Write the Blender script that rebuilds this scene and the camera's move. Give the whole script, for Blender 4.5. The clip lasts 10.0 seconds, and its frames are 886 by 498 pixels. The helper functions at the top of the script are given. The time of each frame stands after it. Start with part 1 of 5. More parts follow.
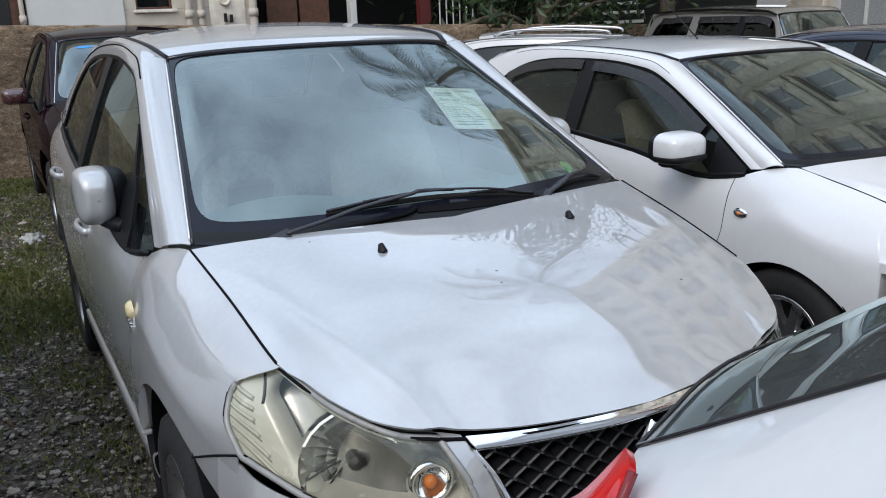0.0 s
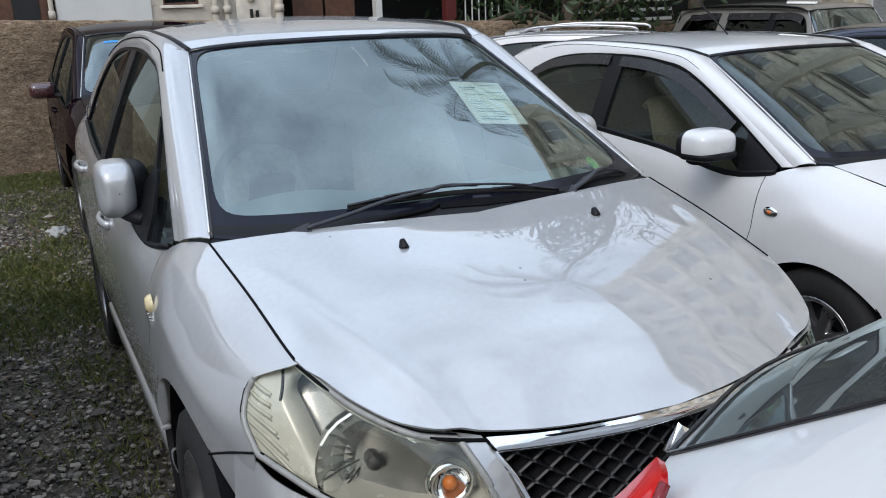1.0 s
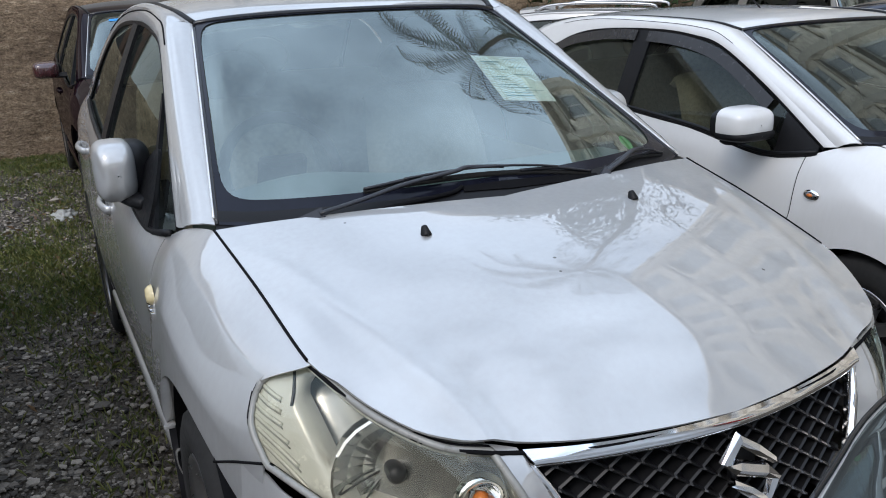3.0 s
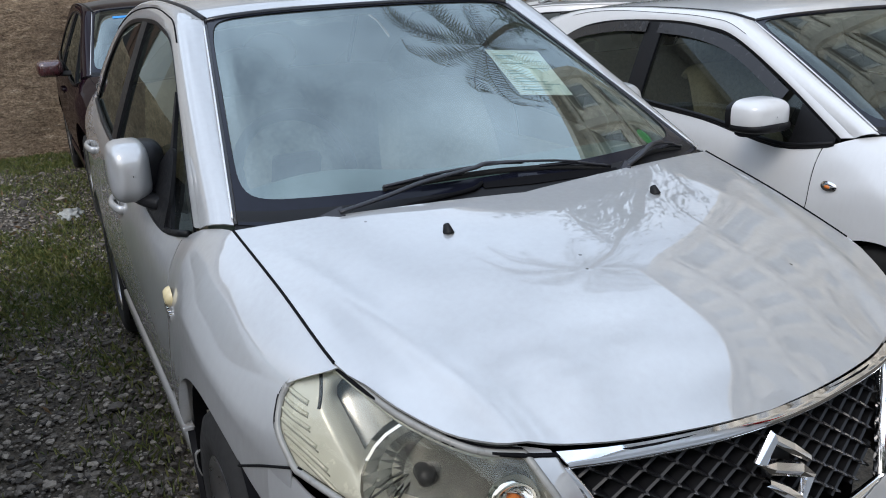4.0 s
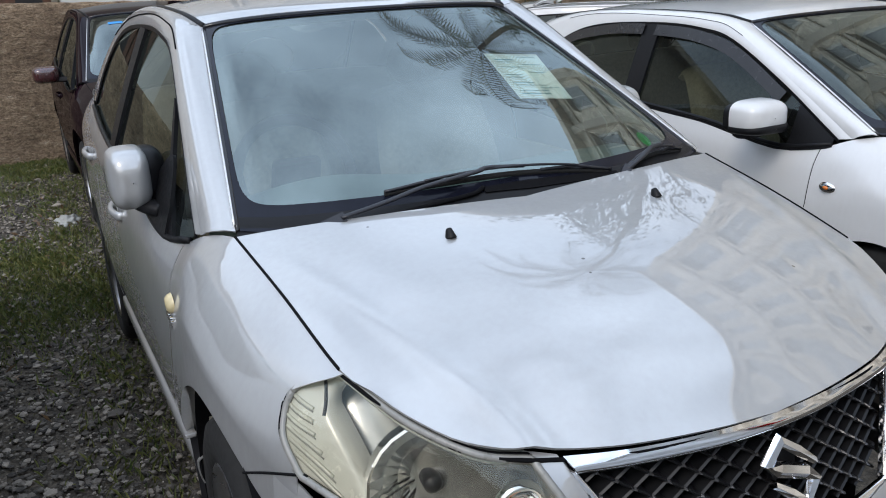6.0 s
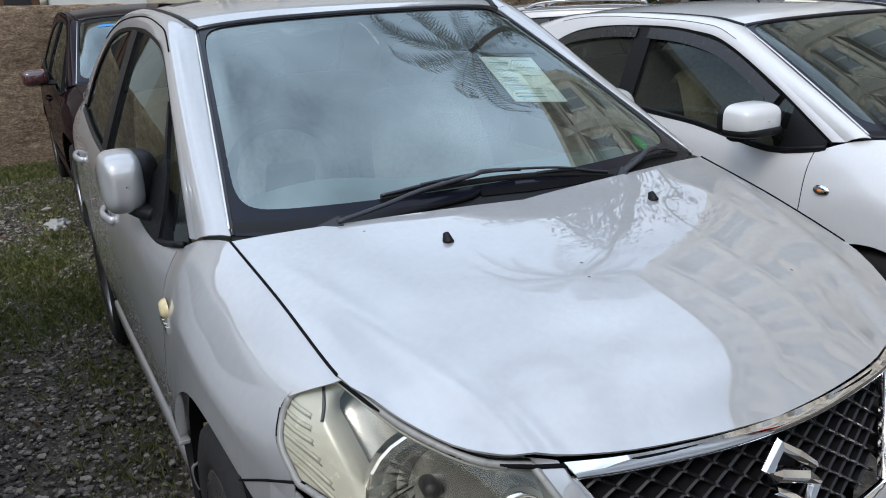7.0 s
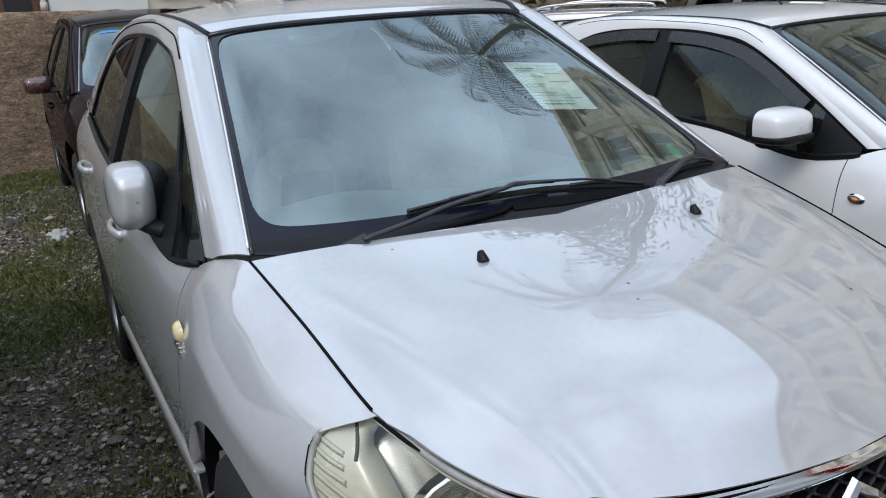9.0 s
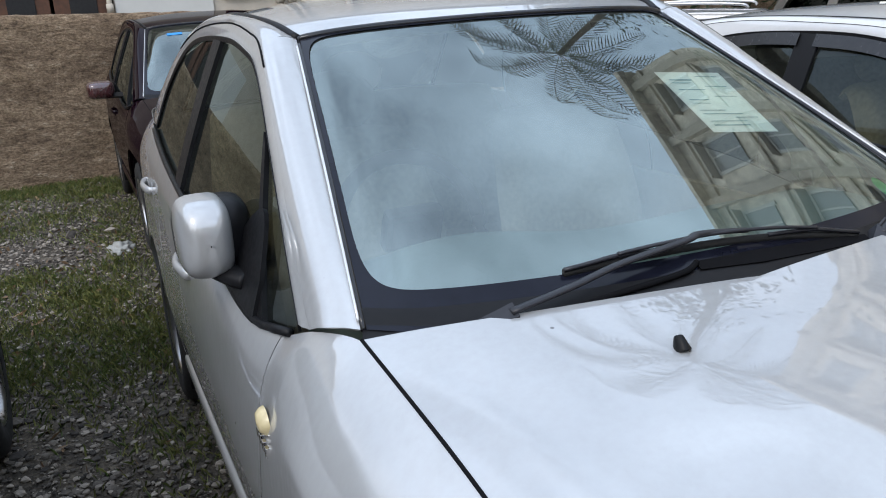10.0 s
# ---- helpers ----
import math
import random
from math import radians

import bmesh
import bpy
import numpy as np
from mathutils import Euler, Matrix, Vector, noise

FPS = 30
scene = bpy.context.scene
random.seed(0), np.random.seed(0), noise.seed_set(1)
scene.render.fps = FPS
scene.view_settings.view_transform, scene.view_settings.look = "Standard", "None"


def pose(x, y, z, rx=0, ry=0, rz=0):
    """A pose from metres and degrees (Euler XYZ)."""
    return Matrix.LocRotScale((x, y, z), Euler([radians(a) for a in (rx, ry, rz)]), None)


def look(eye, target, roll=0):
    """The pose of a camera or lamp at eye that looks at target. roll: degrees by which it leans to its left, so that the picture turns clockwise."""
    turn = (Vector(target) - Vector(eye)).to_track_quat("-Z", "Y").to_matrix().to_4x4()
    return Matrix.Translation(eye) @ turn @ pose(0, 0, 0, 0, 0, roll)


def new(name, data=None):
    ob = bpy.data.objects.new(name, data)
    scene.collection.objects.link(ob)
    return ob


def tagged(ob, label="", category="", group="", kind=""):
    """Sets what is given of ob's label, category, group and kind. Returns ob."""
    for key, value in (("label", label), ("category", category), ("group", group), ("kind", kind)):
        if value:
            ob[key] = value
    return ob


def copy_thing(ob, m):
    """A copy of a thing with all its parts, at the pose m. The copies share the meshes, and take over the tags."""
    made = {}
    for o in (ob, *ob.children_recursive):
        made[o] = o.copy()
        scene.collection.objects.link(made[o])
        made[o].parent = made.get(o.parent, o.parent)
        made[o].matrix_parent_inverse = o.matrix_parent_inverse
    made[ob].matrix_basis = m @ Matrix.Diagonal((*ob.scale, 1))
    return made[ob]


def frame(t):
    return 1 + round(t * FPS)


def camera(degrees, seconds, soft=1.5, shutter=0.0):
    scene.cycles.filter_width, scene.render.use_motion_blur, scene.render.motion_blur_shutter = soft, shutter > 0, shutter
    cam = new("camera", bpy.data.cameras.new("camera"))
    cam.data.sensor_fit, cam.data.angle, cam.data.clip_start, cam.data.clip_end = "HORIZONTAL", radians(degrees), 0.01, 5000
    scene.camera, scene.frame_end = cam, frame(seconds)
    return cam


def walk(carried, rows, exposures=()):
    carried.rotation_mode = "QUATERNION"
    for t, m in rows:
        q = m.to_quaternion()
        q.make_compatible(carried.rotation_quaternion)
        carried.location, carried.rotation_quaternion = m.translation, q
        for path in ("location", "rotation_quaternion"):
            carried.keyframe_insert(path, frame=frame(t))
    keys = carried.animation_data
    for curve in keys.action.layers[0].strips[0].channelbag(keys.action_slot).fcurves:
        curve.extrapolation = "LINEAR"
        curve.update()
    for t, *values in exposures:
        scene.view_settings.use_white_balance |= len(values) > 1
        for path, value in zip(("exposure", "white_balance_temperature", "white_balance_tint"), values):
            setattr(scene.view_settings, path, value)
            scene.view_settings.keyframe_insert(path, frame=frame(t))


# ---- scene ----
cam = camera(55.6, 10.0, 1.0)
PATH = [
    (0, (-1.145, -1.051, 1.581), (-0.228, 0.639, 1.031), -2.0),
    (0.5, (-1.136, -1.035, 1.575), (-0.239, 0.667, 1.03), -2.0),
    (1, (-1.124, -1.017, 1.566), (-0.257, 0.698, 1.012), -1.9),
    (1.5, (-1.121, -1.017, 1.561), (-0.266, 0.702, 1.0), -1.9),
    (2, (-1.128, -1.0, 1.548), (-0.277, 0.719, 0.98), -1.9),
    (3.5, (-1.056, -0.798, 1.525), (-0.224, 0.918, 0.922), -2.4),
    (4, (-1.105, -0.797, 1.533), (-0.273, 0.917, 0.925), -2.8),
    (4.5, (-1.126, -0.802, 1.54), (-0.288, 0.909, 0.93), -3.0),
    (5, (-1.12, -0.796, 1.538), (-0.282, 0.914, 0.929), -3.1),
    (5.5, (-1.116, -0.794, 1.538), (-0.279, 0.919, 0.932), -3.2),
    (7, (-1.125, -0.77, 1.538), (-0.262, 0.932, 0.941), -3.1),
    (7.5, (-1.129, -0.765, 1.538), (-0.261, 0.936, 0.944), -3.2),
    (8, (-1.136, -0.754, 1.535), (-0.27, 0.95, 0.945), -3.2),
    (8.5, (-1.14, -0.721, 1.538), (-0.276, 0.984, 0.949), -3.3),
    (9, (-1.13, -0.626, 1.537), (-0.266, 1.079, 0.949), -3.4),
    (9.5, (-1.083, -0.376, 1.512), (-0.253, 1.341, 0.909), -3.4),
    (10, (-1.086, -0.109, 1.526), (-0.334, 1.653, 0.951), -3.5),
]
walk(cam, [(t, look(eye, target, roll)) for t, eye, target, roll in PATH], [(0.0, 0.0), (8.8, 0.0), (9.5, -0.06), (10.0, 0.10)])

# ---- world, sun, exposure ----
SUN_ELEV, SUN_ROT = radians(46), radians(235)
world = bpy.data.worlds.new("sky")
scene.world = world
world.use_nodes = True
wn = world.node_tree
sky = wn.nodes.new("ShaderNodeTexSky")
sky.sky_type, sky.sun_disc = "NISHITA", False
sky.sun_elevation, sky.sun_rotation = SUN_ELEV, SUN_ROT
sky.air_density, sky.dust_density, sky.ozone_density = 1.0, 3.0, 1.0
bg = wn.nodes["Background"]
bg.inputs["Strength"].default_value = 0.15
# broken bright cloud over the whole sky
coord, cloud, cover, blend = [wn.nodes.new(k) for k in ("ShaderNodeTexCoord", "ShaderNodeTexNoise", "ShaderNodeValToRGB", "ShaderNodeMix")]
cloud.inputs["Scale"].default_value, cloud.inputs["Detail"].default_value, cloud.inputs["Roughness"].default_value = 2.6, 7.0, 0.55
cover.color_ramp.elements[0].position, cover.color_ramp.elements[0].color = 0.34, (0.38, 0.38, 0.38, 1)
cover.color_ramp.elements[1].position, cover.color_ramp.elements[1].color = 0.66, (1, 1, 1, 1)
blend.data_type = "RGBA"
tone, height = wn.nodes.new("ShaderNodeValToRGB"), wn.nodes.new("ShaderNodeSeparateXYZ")
tone.color_ramp.elements[0].position, tone.color_ramp.elements[0].color = 0.0, (0.94, 0.90, 0.86, 1)
tone.color_ramp.elements[1].position, tone.color_ramp.elements[1].color = 0.55, (0.80, 0.96, 1.21, 1)
gain = wn.nodes.new("ShaderNodeVectorMath")
gain.operation = "SCALE"
gain.inputs["Scale"].default_value = 12.2
wn.links.new(coord.outputs["Generated"], height.inputs["Vector"])
wn.links.new(height.outputs["Z"], tone.inputs["Fac"])
wn.links.new(tone.outputs["Color"], gain.inputs[0])
wn.links.new(gain.outputs["Vector"], blend.inputs["B"])
cloud_offset = wn.nodes.new("ShaderNodeMapping")
cloud_offset.inputs["Location"].default_value = (0.35, 0.10, 0.20)
wn.links.new(coord.outputs["Generated"], cloud_offset.inputs["Vector"])
wn.links.new(cloud_offset.outputs["Vector"], cloud.inputs["Vector"])
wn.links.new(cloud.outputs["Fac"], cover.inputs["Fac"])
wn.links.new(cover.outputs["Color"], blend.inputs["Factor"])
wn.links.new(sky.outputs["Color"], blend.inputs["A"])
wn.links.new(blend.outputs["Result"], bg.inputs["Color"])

sun_data = bpy.data.lights.new("sun", "SUN")
sun_data.energy, sun_data.angle, sun_data.color = 0.9, radians(18), (1.0, 0.93, 0.86)
sun = new("sun", sun_data)
sun.matrix_world = look((0, 0, 30), (Vector((0, 0, 30)) - Vector((math.sin(SUN_ROT) * math.cos(SUN_ELEV), math.cos(SUN_ROT) * math.cos(SUN_ELEV), math.sin(SUN_ELEV)))))

# ---- materials ----
def node_mat(name):
    m = bpy.data.materials.new(name)
    m.use_nodes = True
    t = m.node_tree
    return m, t, t.nodes["Principled BSDF"]


def link(t, a, b):
    t.links.new(a, b)


def noise_tex(t, scale, detail=4.0, rough=0.55, space="Object", stretch=None):
    n = t.nodes.new("ShaderNodeTexNoise")
    n.inputs["Scale"].default_value, n.inputs["Detail"].default_value, n.inputs["Roughness"].default_value = scale, detail, rough
    c = t.nodes.new("ShaderNodeTexCoord")
    if stretch:
        mp = t.nodes.new("ShaderNodeMapping")
        mp.inputs["Scale"].default_value = stretch
        link(t, c.outputs[space], mp.inputs["Vector"])
        link(t, mp.outputs["Vector"], n.inputs["Vector"])
    else:
        link(t, c.outputs[space], n.inputs["Vector"])
    return n


def ramp(t, src, stops):
    r = t.nodes.new("ShaderNodeValToRGB")
    e = r.color_ramp.elements
    while len(e) < len(stops):
        e.new(0.5)
    for k, (p, c) in zip(e, stops):
        k.position, k.color = p, (*c, 1) if len(c) == 3 else c
    link(t, src, r.inputs["Fac"])
    return r


def bump(t, src, strength, distance, b):
    n = t.nodes.new("ShaderNodeBump")
    n.inputs["Strength"].default_value, n.inputs["Distance"].default_value = strength, distance
    link(t, src, n.inputs["Height"])
    link(t, n.outputs["Normal"], b.inputs["Normal"])


def paint(name, color, metallic=0.0, rough=0.4, dirt=0.12, coat=1.0, coat_rough=0.02, coat_ior=1.6, spec=0.4, specks=False, dirt_color=(0.30, 0.27, 0.22)):
    """Clear-coated car paint with a thin film of dust and faint streaks."""
    m, t, b = node_mat(name)
    b.inputs["Metallic"].default_value = metallic
    b.inputs["Coat Weight"].default_value, b.inputs["Coat Roughness"].default_value = coat, coat_rough
    b.inputs["Coat IOR"].default_value, b.inputs["Specular IOR Level"].default_value = coat_ior, spec
    big = noise_tex(t, 2.2, 5.0)
    fine = noise_tex(t, 60.0, 3.0, 0.6, stretch=(1, 1, 0.35))
    mul = t.nodes.new("ShaderNodeMath")
    mul.operation = "MULTIPLY"
    link(t, big.outputs["Fac"], mul.inputs[0])
    link(t, fine.outputs["Fac"], mul.inputs[1])
    r = ramp(t, mul.outputs[0], [(0.16, (0, 0, 0)), (0.45, (dirt, dirt, dirt))])
    mix = t.nodes.new("ShaderNodeMix")
    mix.data_type = "RGBA"
    mix.inputs["A"].default_value, mix.inputs["B"].default_value = (*color, 1), (*dirt_color, 1)
    link(t, r.outputs["Color"], mix.inputs["Factor"])
    col = mix.outputs["Result"]
    if specks:
        # sparse dots of dirt
        vo = t.nodes.new("ShaderNodeTexVoronoi")
        vo.inputs["Scale"].default_value = 7.0
        tc = t.nodes.new("ShaderNodeTexCoord")
        link(t, tc.outputs["Object"], vo.inputs["Vector"])
        dots = ramp(t, vo.outputs["Distance"], [(0.022, (1, 1, 1)), (0.034, (0, 0, 0))])
        m2 = t.nodes.new("ShaderNodeMix")
        m2.data_type = "RGBA"
        m2.inputs["B"].default_value = (0.10, 0.09, 0.08, 1)
        link(t, dots.outputs["Color"], m2.inputs["Factor"])
        link(t, col, m2.inputs["A"])
        col = m2.outputs["Result"]
    link(t, col, b.inputs["Base Color"])
    rr = ramp(t, mul.outputs[0], [(0.1, (rough,) * 3), (0.5, (min(1, rough + 0.25),) * 3)])
    link(t, rr.outputs["Color"], b.inputs["Roughness"])
    return m


def plain(name, color, rough=0.5, metallic=0.0, vary=0.15, scale=30.0, bump_mm=0.0, spec=0.5):
    m, t, b = node_mat(name)
    b.inputs["Metallic"].default_value = metallic
    b.inputs["Specular IOR Level"].default_value = spec
    n = noise_tex(t, scale, 5.0)
    lo, hi = [tuple(max(0, c * (1 - vary)) for c in color), tuple(min(1, c * (1 + vary)) for c in color)]
    r = ramp(t, n.outputs["Fac"], [(0.3, lo), (0.7, hi)])
    link(t, r.outputs["Color"], b.inputs["Base Color"])
    r2 = ramp(t, n.outputs["Fac"], [(0.3, (max(0.02, rough * 0.85),) * 3), (0.7, (min(1, rough * 1.15),) * 3)])
    link(t, r2.outputs["Color"], b.inputs["Roughness"])
    if bump_mm:
        bump(t, n.outputs["Fac"], 0.6, bump_mm / 1000, b)
    return m


def glass(name, tint, ior=1.75, rough=0.0, dust=0.0, dust_color=(0.55, 0.60, 0.60)):
    """A thin pane: clear with a tint, glossy by Fresnel, with a film of dust."""
    m, t, b = node_mat(name)
    t.nodes.remove(b)
    out = t.nodes["Material Output"]
    tr, gl, mx, fr = [t.nodes.new(k) for k in ("ShaderNodeBsdfTransparent", "ShaderNodeBsdfGlossy", "ShaderNodeMixShader", "ShaderNodeFresnel")]
    tr.inputs["Color"].default_value = (*tint, 1)
    gl.inputs["Roughness"].default_value = rough
    gl.inputs["Color"].default_value = (0.87, 1.0, 0.985, 1)
    fr.inputs["IOR"].default_value = ior
    link(t, fr.outputs["Fac"], mx.inputs["Fac"])
    src = tr.outputs["BSDF"]
    if dust:
        df, mx2 = t.nodes.new("ShaderNodeBsdfDiffuse"), t.nodes.new("ShaderNodeMixShader")
        df.inputs["Color"].default_value = (*dust_color, 1)
        n = noise_tex(t, 5.0, 6.0, 0.6)
        r = ramp(t, n.outputs["Fac"], [(0.25, (dust * 0.7,) * 3), (0.75, (dust * 1.3,) * 3)])
        link(t, r.outputs["Color"], mx2.inputs["Fac"])
        link(t, src, mx2.inputs[1])
        link(t, df.outputs["BSDF"], mx2.inputs[2])
        src = mx2.outputs["Shader"]
    link(t, src, mx.inputs[1])
    link(t, gl.outputs["BSDF"], mx.inputs[2])
    link(t, mx.outputs["Shader"], out.inputs["Surface"])
    return m


M_SILVER = paint("silver_paint", (0.455, 0.455, 0.45), 0.45, 0.42, 0.06, coat_ior=2.25, coat_rough=0.022, specks=True)
M_WHITE = paint("white_paint", (0.66, 0.66, 0.655), 0.0, 0.35, 0.07)
M_PURPLE_WARM = paint("purple_paint_warm_reflection", (0.055, 0.014, 0.016), 0.0, 0.2, 0.002, 1.0, coat_ior=1.7, spec=0.5)
M_PURPLE = paint("dark_purple_paint", (0.008, 0.003, 0.006), 0.0, 0.3, 0.002, 0.5, coat_ior=1.4, spec=0.0)
M_BLUE = paint("dark_blue_paint", (0.010, 0.014, 0.035), 0.0, 0.3, 0.04, 0.8, spec=0.2)
M_DARKSEAT = plain("dark_fabric", (0.03, 0.03, 0.032), 0.9)
M_GREY = paint("beige_grey_paint", (0.24, 0.232, 0.215), 0.4, 0.4, 0.25)
M_PLASTIC = plain("black_plastic", (0.008, 0.008, 0.009), 0.45, 0, 0.2, 80, 0.2, 0.2)
M_GLOSSBLACK = plain("gloss_black", (0.012, 0.012, 0.014), 0.12)
M_TRIM = plain("dark_grey_trim", (0.030, 0.030, 0.034), 0.45)
M_RUBBER = plain("tyre_rubber", (0.013, 0.0125, 0.012), 0.85, 0, 0.3, 40, 0.4)
M_CHROME = plain("chrome", (0.85, 0.85, 0.86), 0.06, 1.0, 0.03)
M_BRIGHT = plain("bright_trim", (0.72, 0.72, 0.72), 0.22, 0.6, 0.04)
M_ALLOY = plain("alloy", (0.55, 0.55, 0.56), 0.3, 1.0, 0.08)
M_REFLECTOR = plain("reflector", (0.80, 0.80, 0.80), 0.12, 1.0, 0.06, 90)
M_HATCHGLASS = glass("hatch_windscreen_glass", (0.45, 0.50, 0.50), 1.7, 0.0, 0.02)
M_GLASS = glass("windscreen_glass", (0.74, 0.86, 0.85), 2.7, 0.0, 0.03)
M_SIDEGLASS = glass("side_glass", (0.42, 0.44, 0.36), 1.5, 0.0, 0.01)
M_DARKGLASS = glass("dark_glass", (0.06, 0.065, 0.065), 1.5)
M_REARGLASS = glass("rear_glass", (0.14, 0.145, 0.145), 1.5, 0.0, 0.08)
M_LENS = glass("lamp_lens", (0.93, 0.92, 0.86), 1.45, 0.02)
M_REDLENS = plain("red_lens", (0.50, 0.010, 0.010), 0.08, 0, 0.25, 30)
M_AMBER = plain("amber_lens", (0.75, 0.22, 0.05), 0.15)
M_YELLOWED = plain("yellowed_lens", (0.62, 0.52, 0.30), 0.25)
M_CARD = plain("door_card", (0.30, 0.28, 0.23), 0.8, 0, 0.15, 40, 0.5)
M_SEAT = plain("seat_fabric", (0.24, 0.23, 0.185), 0.9, 0, 0.2, 60, 1.0)
M_DASH = plain("dash_plastic", (0.20, 0.27, 0.26), 0.75, 0, 0.08, 20)
M_DARKIN_SHADE = plain("dark_inside_gap_shade", (0.006, 0.006, 0.007), 0.9, spec=0.1)
M_FROST = plain("black_frit", (0.008, 0.009, 0.016), 0.15, spec=0.2)
M_VISOR = plain("smoked_visor", (0.022, 0.022, 0.024), 0.25)
M_PAPER = plain("paper", (0.90, 0.91, 0.88), 0.8, 0, 0.04, 12)
M_PRINT = plain("print", (0.22, 0.38, 0.42), 0.7)
M_GREENSTICK = plain("green_sticker", (0.03, 0.42, 0.10), 0.5)
M_BLUESTICK = plain("blue_sticker", (0.03, 0.30, 0.75), 0.4)

# ---- mesh helpers ----
def mesh_ob(name, verts, faces, mat, parent=None, label="", smooth=True, solid=0.0, bevel=0.0, angle=40):
    me = bpy.data.meshes.new(name)
    me.from_pydata([tuple(v) for v in verts], [], faces)
    me.update()
    if smooth:
        me.shade_smooth()
    me.materials.append(mat)
    ob = new(name, me)
    if mat.name in ("windscreen_glass", "hatch_windscreen_glass", "side_glass", "rear_glass", "lamp_lens"):
        ob.visible_shadow = False
    if parent is not None:
        ob.parent = parent
    if solid:
        k = ob.modifiers.new("thick", "SOLIDIFY")
        k.thickness, k.offset = solid, 0.0
        k = ob.modifiers.new("crisp", "EDGE_SPLIT")
        k.split_angle = radians(50)
    if bevel:
        k = ob.modifiers.new("edge", "BEVEL")
        k.width, k.segments, k.limit_method, k.angle_limit = bevel, 2, "ANGLE", radians(angle)
    if label:
        ob["label"] = label
    return ob


def part(name, bm, material, parent, label="", smooth=True, bevel=0.0):
    me = bpy.data.meshes.new(name)
    bm.to_mesh(me)
    bm.free()
    if smooth:
        me.shade_smooth()
    me.materials.append(material)
    ob = new(name, me)
    ob.parent = parent
    if bevel:
        k = ob.modifiers.new("edge", "BEVEL")
        k.width, k.segments, k.limit_method, k.angle_limit = bevel, 2, "ANGLE", radians(40)
    if label:
        ob["label"] = label
    return ob


def cr(pts, n):
    """Catmull-Rom through the points, n spans in all."""
    p = np.asarray(pts, float)
    k = len(p) - 1
    if k == 1:
        return p[0] + np.linspace(0, 1, n + 1)[:, None] * (p[1] - p[0])
    q = np.vstack([2 * p[0] - p[1], p, 2 * p[-1] - p[-2]])
    u = np.linspace(0, k, n + 1)
    i = np.minimum(u.astype(int), k - 1)
    f = (u - i)[:, None]
    a, b, c, d = q[i], q[i + 1], q[i + 2], q[i + 3]
    return 0.5 * (2 * b + (c - a) * f + (2 * a - 5 * b + 4 * c - d) * f ** 2 + (3 * b - a - 3 * c + d) * f ** 3)


def resample(p, n):
    """n points spread evenly along a line by index."""
    p = np.asarray(p, float)
    k = np.linspace(0, len(p) - 1, n)
    return np.stack([np.interp(k, np.arange(len(p)), p[:, i]) for i in range(p.shape[1])], axis=1)


def grid_faces(nr, nc, off=0, wrap=False):
    f = []
    for r in range(nr - 1):
        for c in range(nc if wrap else nc - 1):
            d = (c + 1) % nc
            f.append((off + r * nc + c, off + r * nc + d, off + (r + 1) * nc + d, off + (r + 1) * nc + c))
    return f


def surface(rows, nu, nv):
    a = np.array([cr(r, nu) for r in rows])
    b = np.array([cr(a[:, i], nv) for i in range(nu + 1)])
    return b.transpose(1, 0, 2)


def flipx(rows, s):
    return [[(s * x, y, z) for x, y, z in r] for r in rows]


def patch(name, rows, nu, nv, mat, parent, label="", solid=0.004, side=1, bevel=0.0):
    g = surface(flipx(rows, side), nu, nv)
    return mesh_ob(name, g.reshape(-1, 3), [f[::side] for f in grid_faces(nv + 1, nu + 1)], mat, parent, label, True, solid, bevel)


def tab(y, table):
    """Smooth interpolation in a table of (y, value)."""
    xs, vs = np.array([k[0] for k in table], float), np.array([k[1] for k in table], float)
    m = np.gradient(vs, xs) if len(xs) > 2 else np.full(len(xs), (vs[-1] - vs[0]) / (xs[-1] - xs[0]))
    y = np.clip(np.asarray(y, float), xs[0], xs[-1])
    i = np.clip(np.searchsorted(xs, y) - 1, 0, len(xs) - 2)
    h = xs[i + 1] - xs[i]
    t = (y - xs[i]) / h
    return (2 * t ** 3 - 3 * t ** 2 + 1) * vs[i] + (t ** 3 - 2 * t ** 2 + t) * h * m[i] + (-2 * t ** 3 + 3 * t ** 2) * vs[i + 1] + (t ** 3 - t ** 2) * h * m[i + 1]


def tube(name, pts, radius, mat, parent, n=40, k=8, label="", flat=1.0):
    """A round bar along a smooth line; flat squeezes it in z."""
    p = cr(pts, n) if len(pts) > 2 or n > 1 else np.asarray(pts, float)
    d = np.gradient(p, axis=0)
    d /= np.linalg.norm(d, axis=1)[:, None] + 1e-9
    up = np.where(np.abs(d[:, 2:3]) > 0.9, [[1.0, 0, 0]], [[0, 0, 1.0]])
    a = np.cross(d, up)
    a /= np.linalg.norm(a, axis=1)[:, None] + 1e-9
    b = np.cross(a, d)
    th = np.linspace(0, 2 * np.pi, k, endpoint=False)
    v = np.concatenate([p[i] + radius * (np.cos(th)[:, None] * a[i] + flat * np.sin(th)[:, None] * b[i]) for i in range(len(p))])
    f = grid_faces(len(p), k, 0, True) + [tuple(range(k))[::-1], tuple(range((len(p) - 1) * k, len(p) * k))]
    return mesh_ob(name, v, f, mat, parent, label)


def box_bm(bm, centre, size, rot=None):
    m = Matrix.Translation(centre) @ (rot or Matrix.Identity(4)) @ Matrix.Diagonal((*size, 1))
    return bmesh.ops.create_cube(bm, size=1.0, matrix=m)


def box(name, centre, size, mat, parent, label="", bevel=0.005, rot=None):
    bm = bmesh.new()
    box_bm(bm, centre, size, rot)
    return part(name, bm, mat, parent, label, False, bevel)


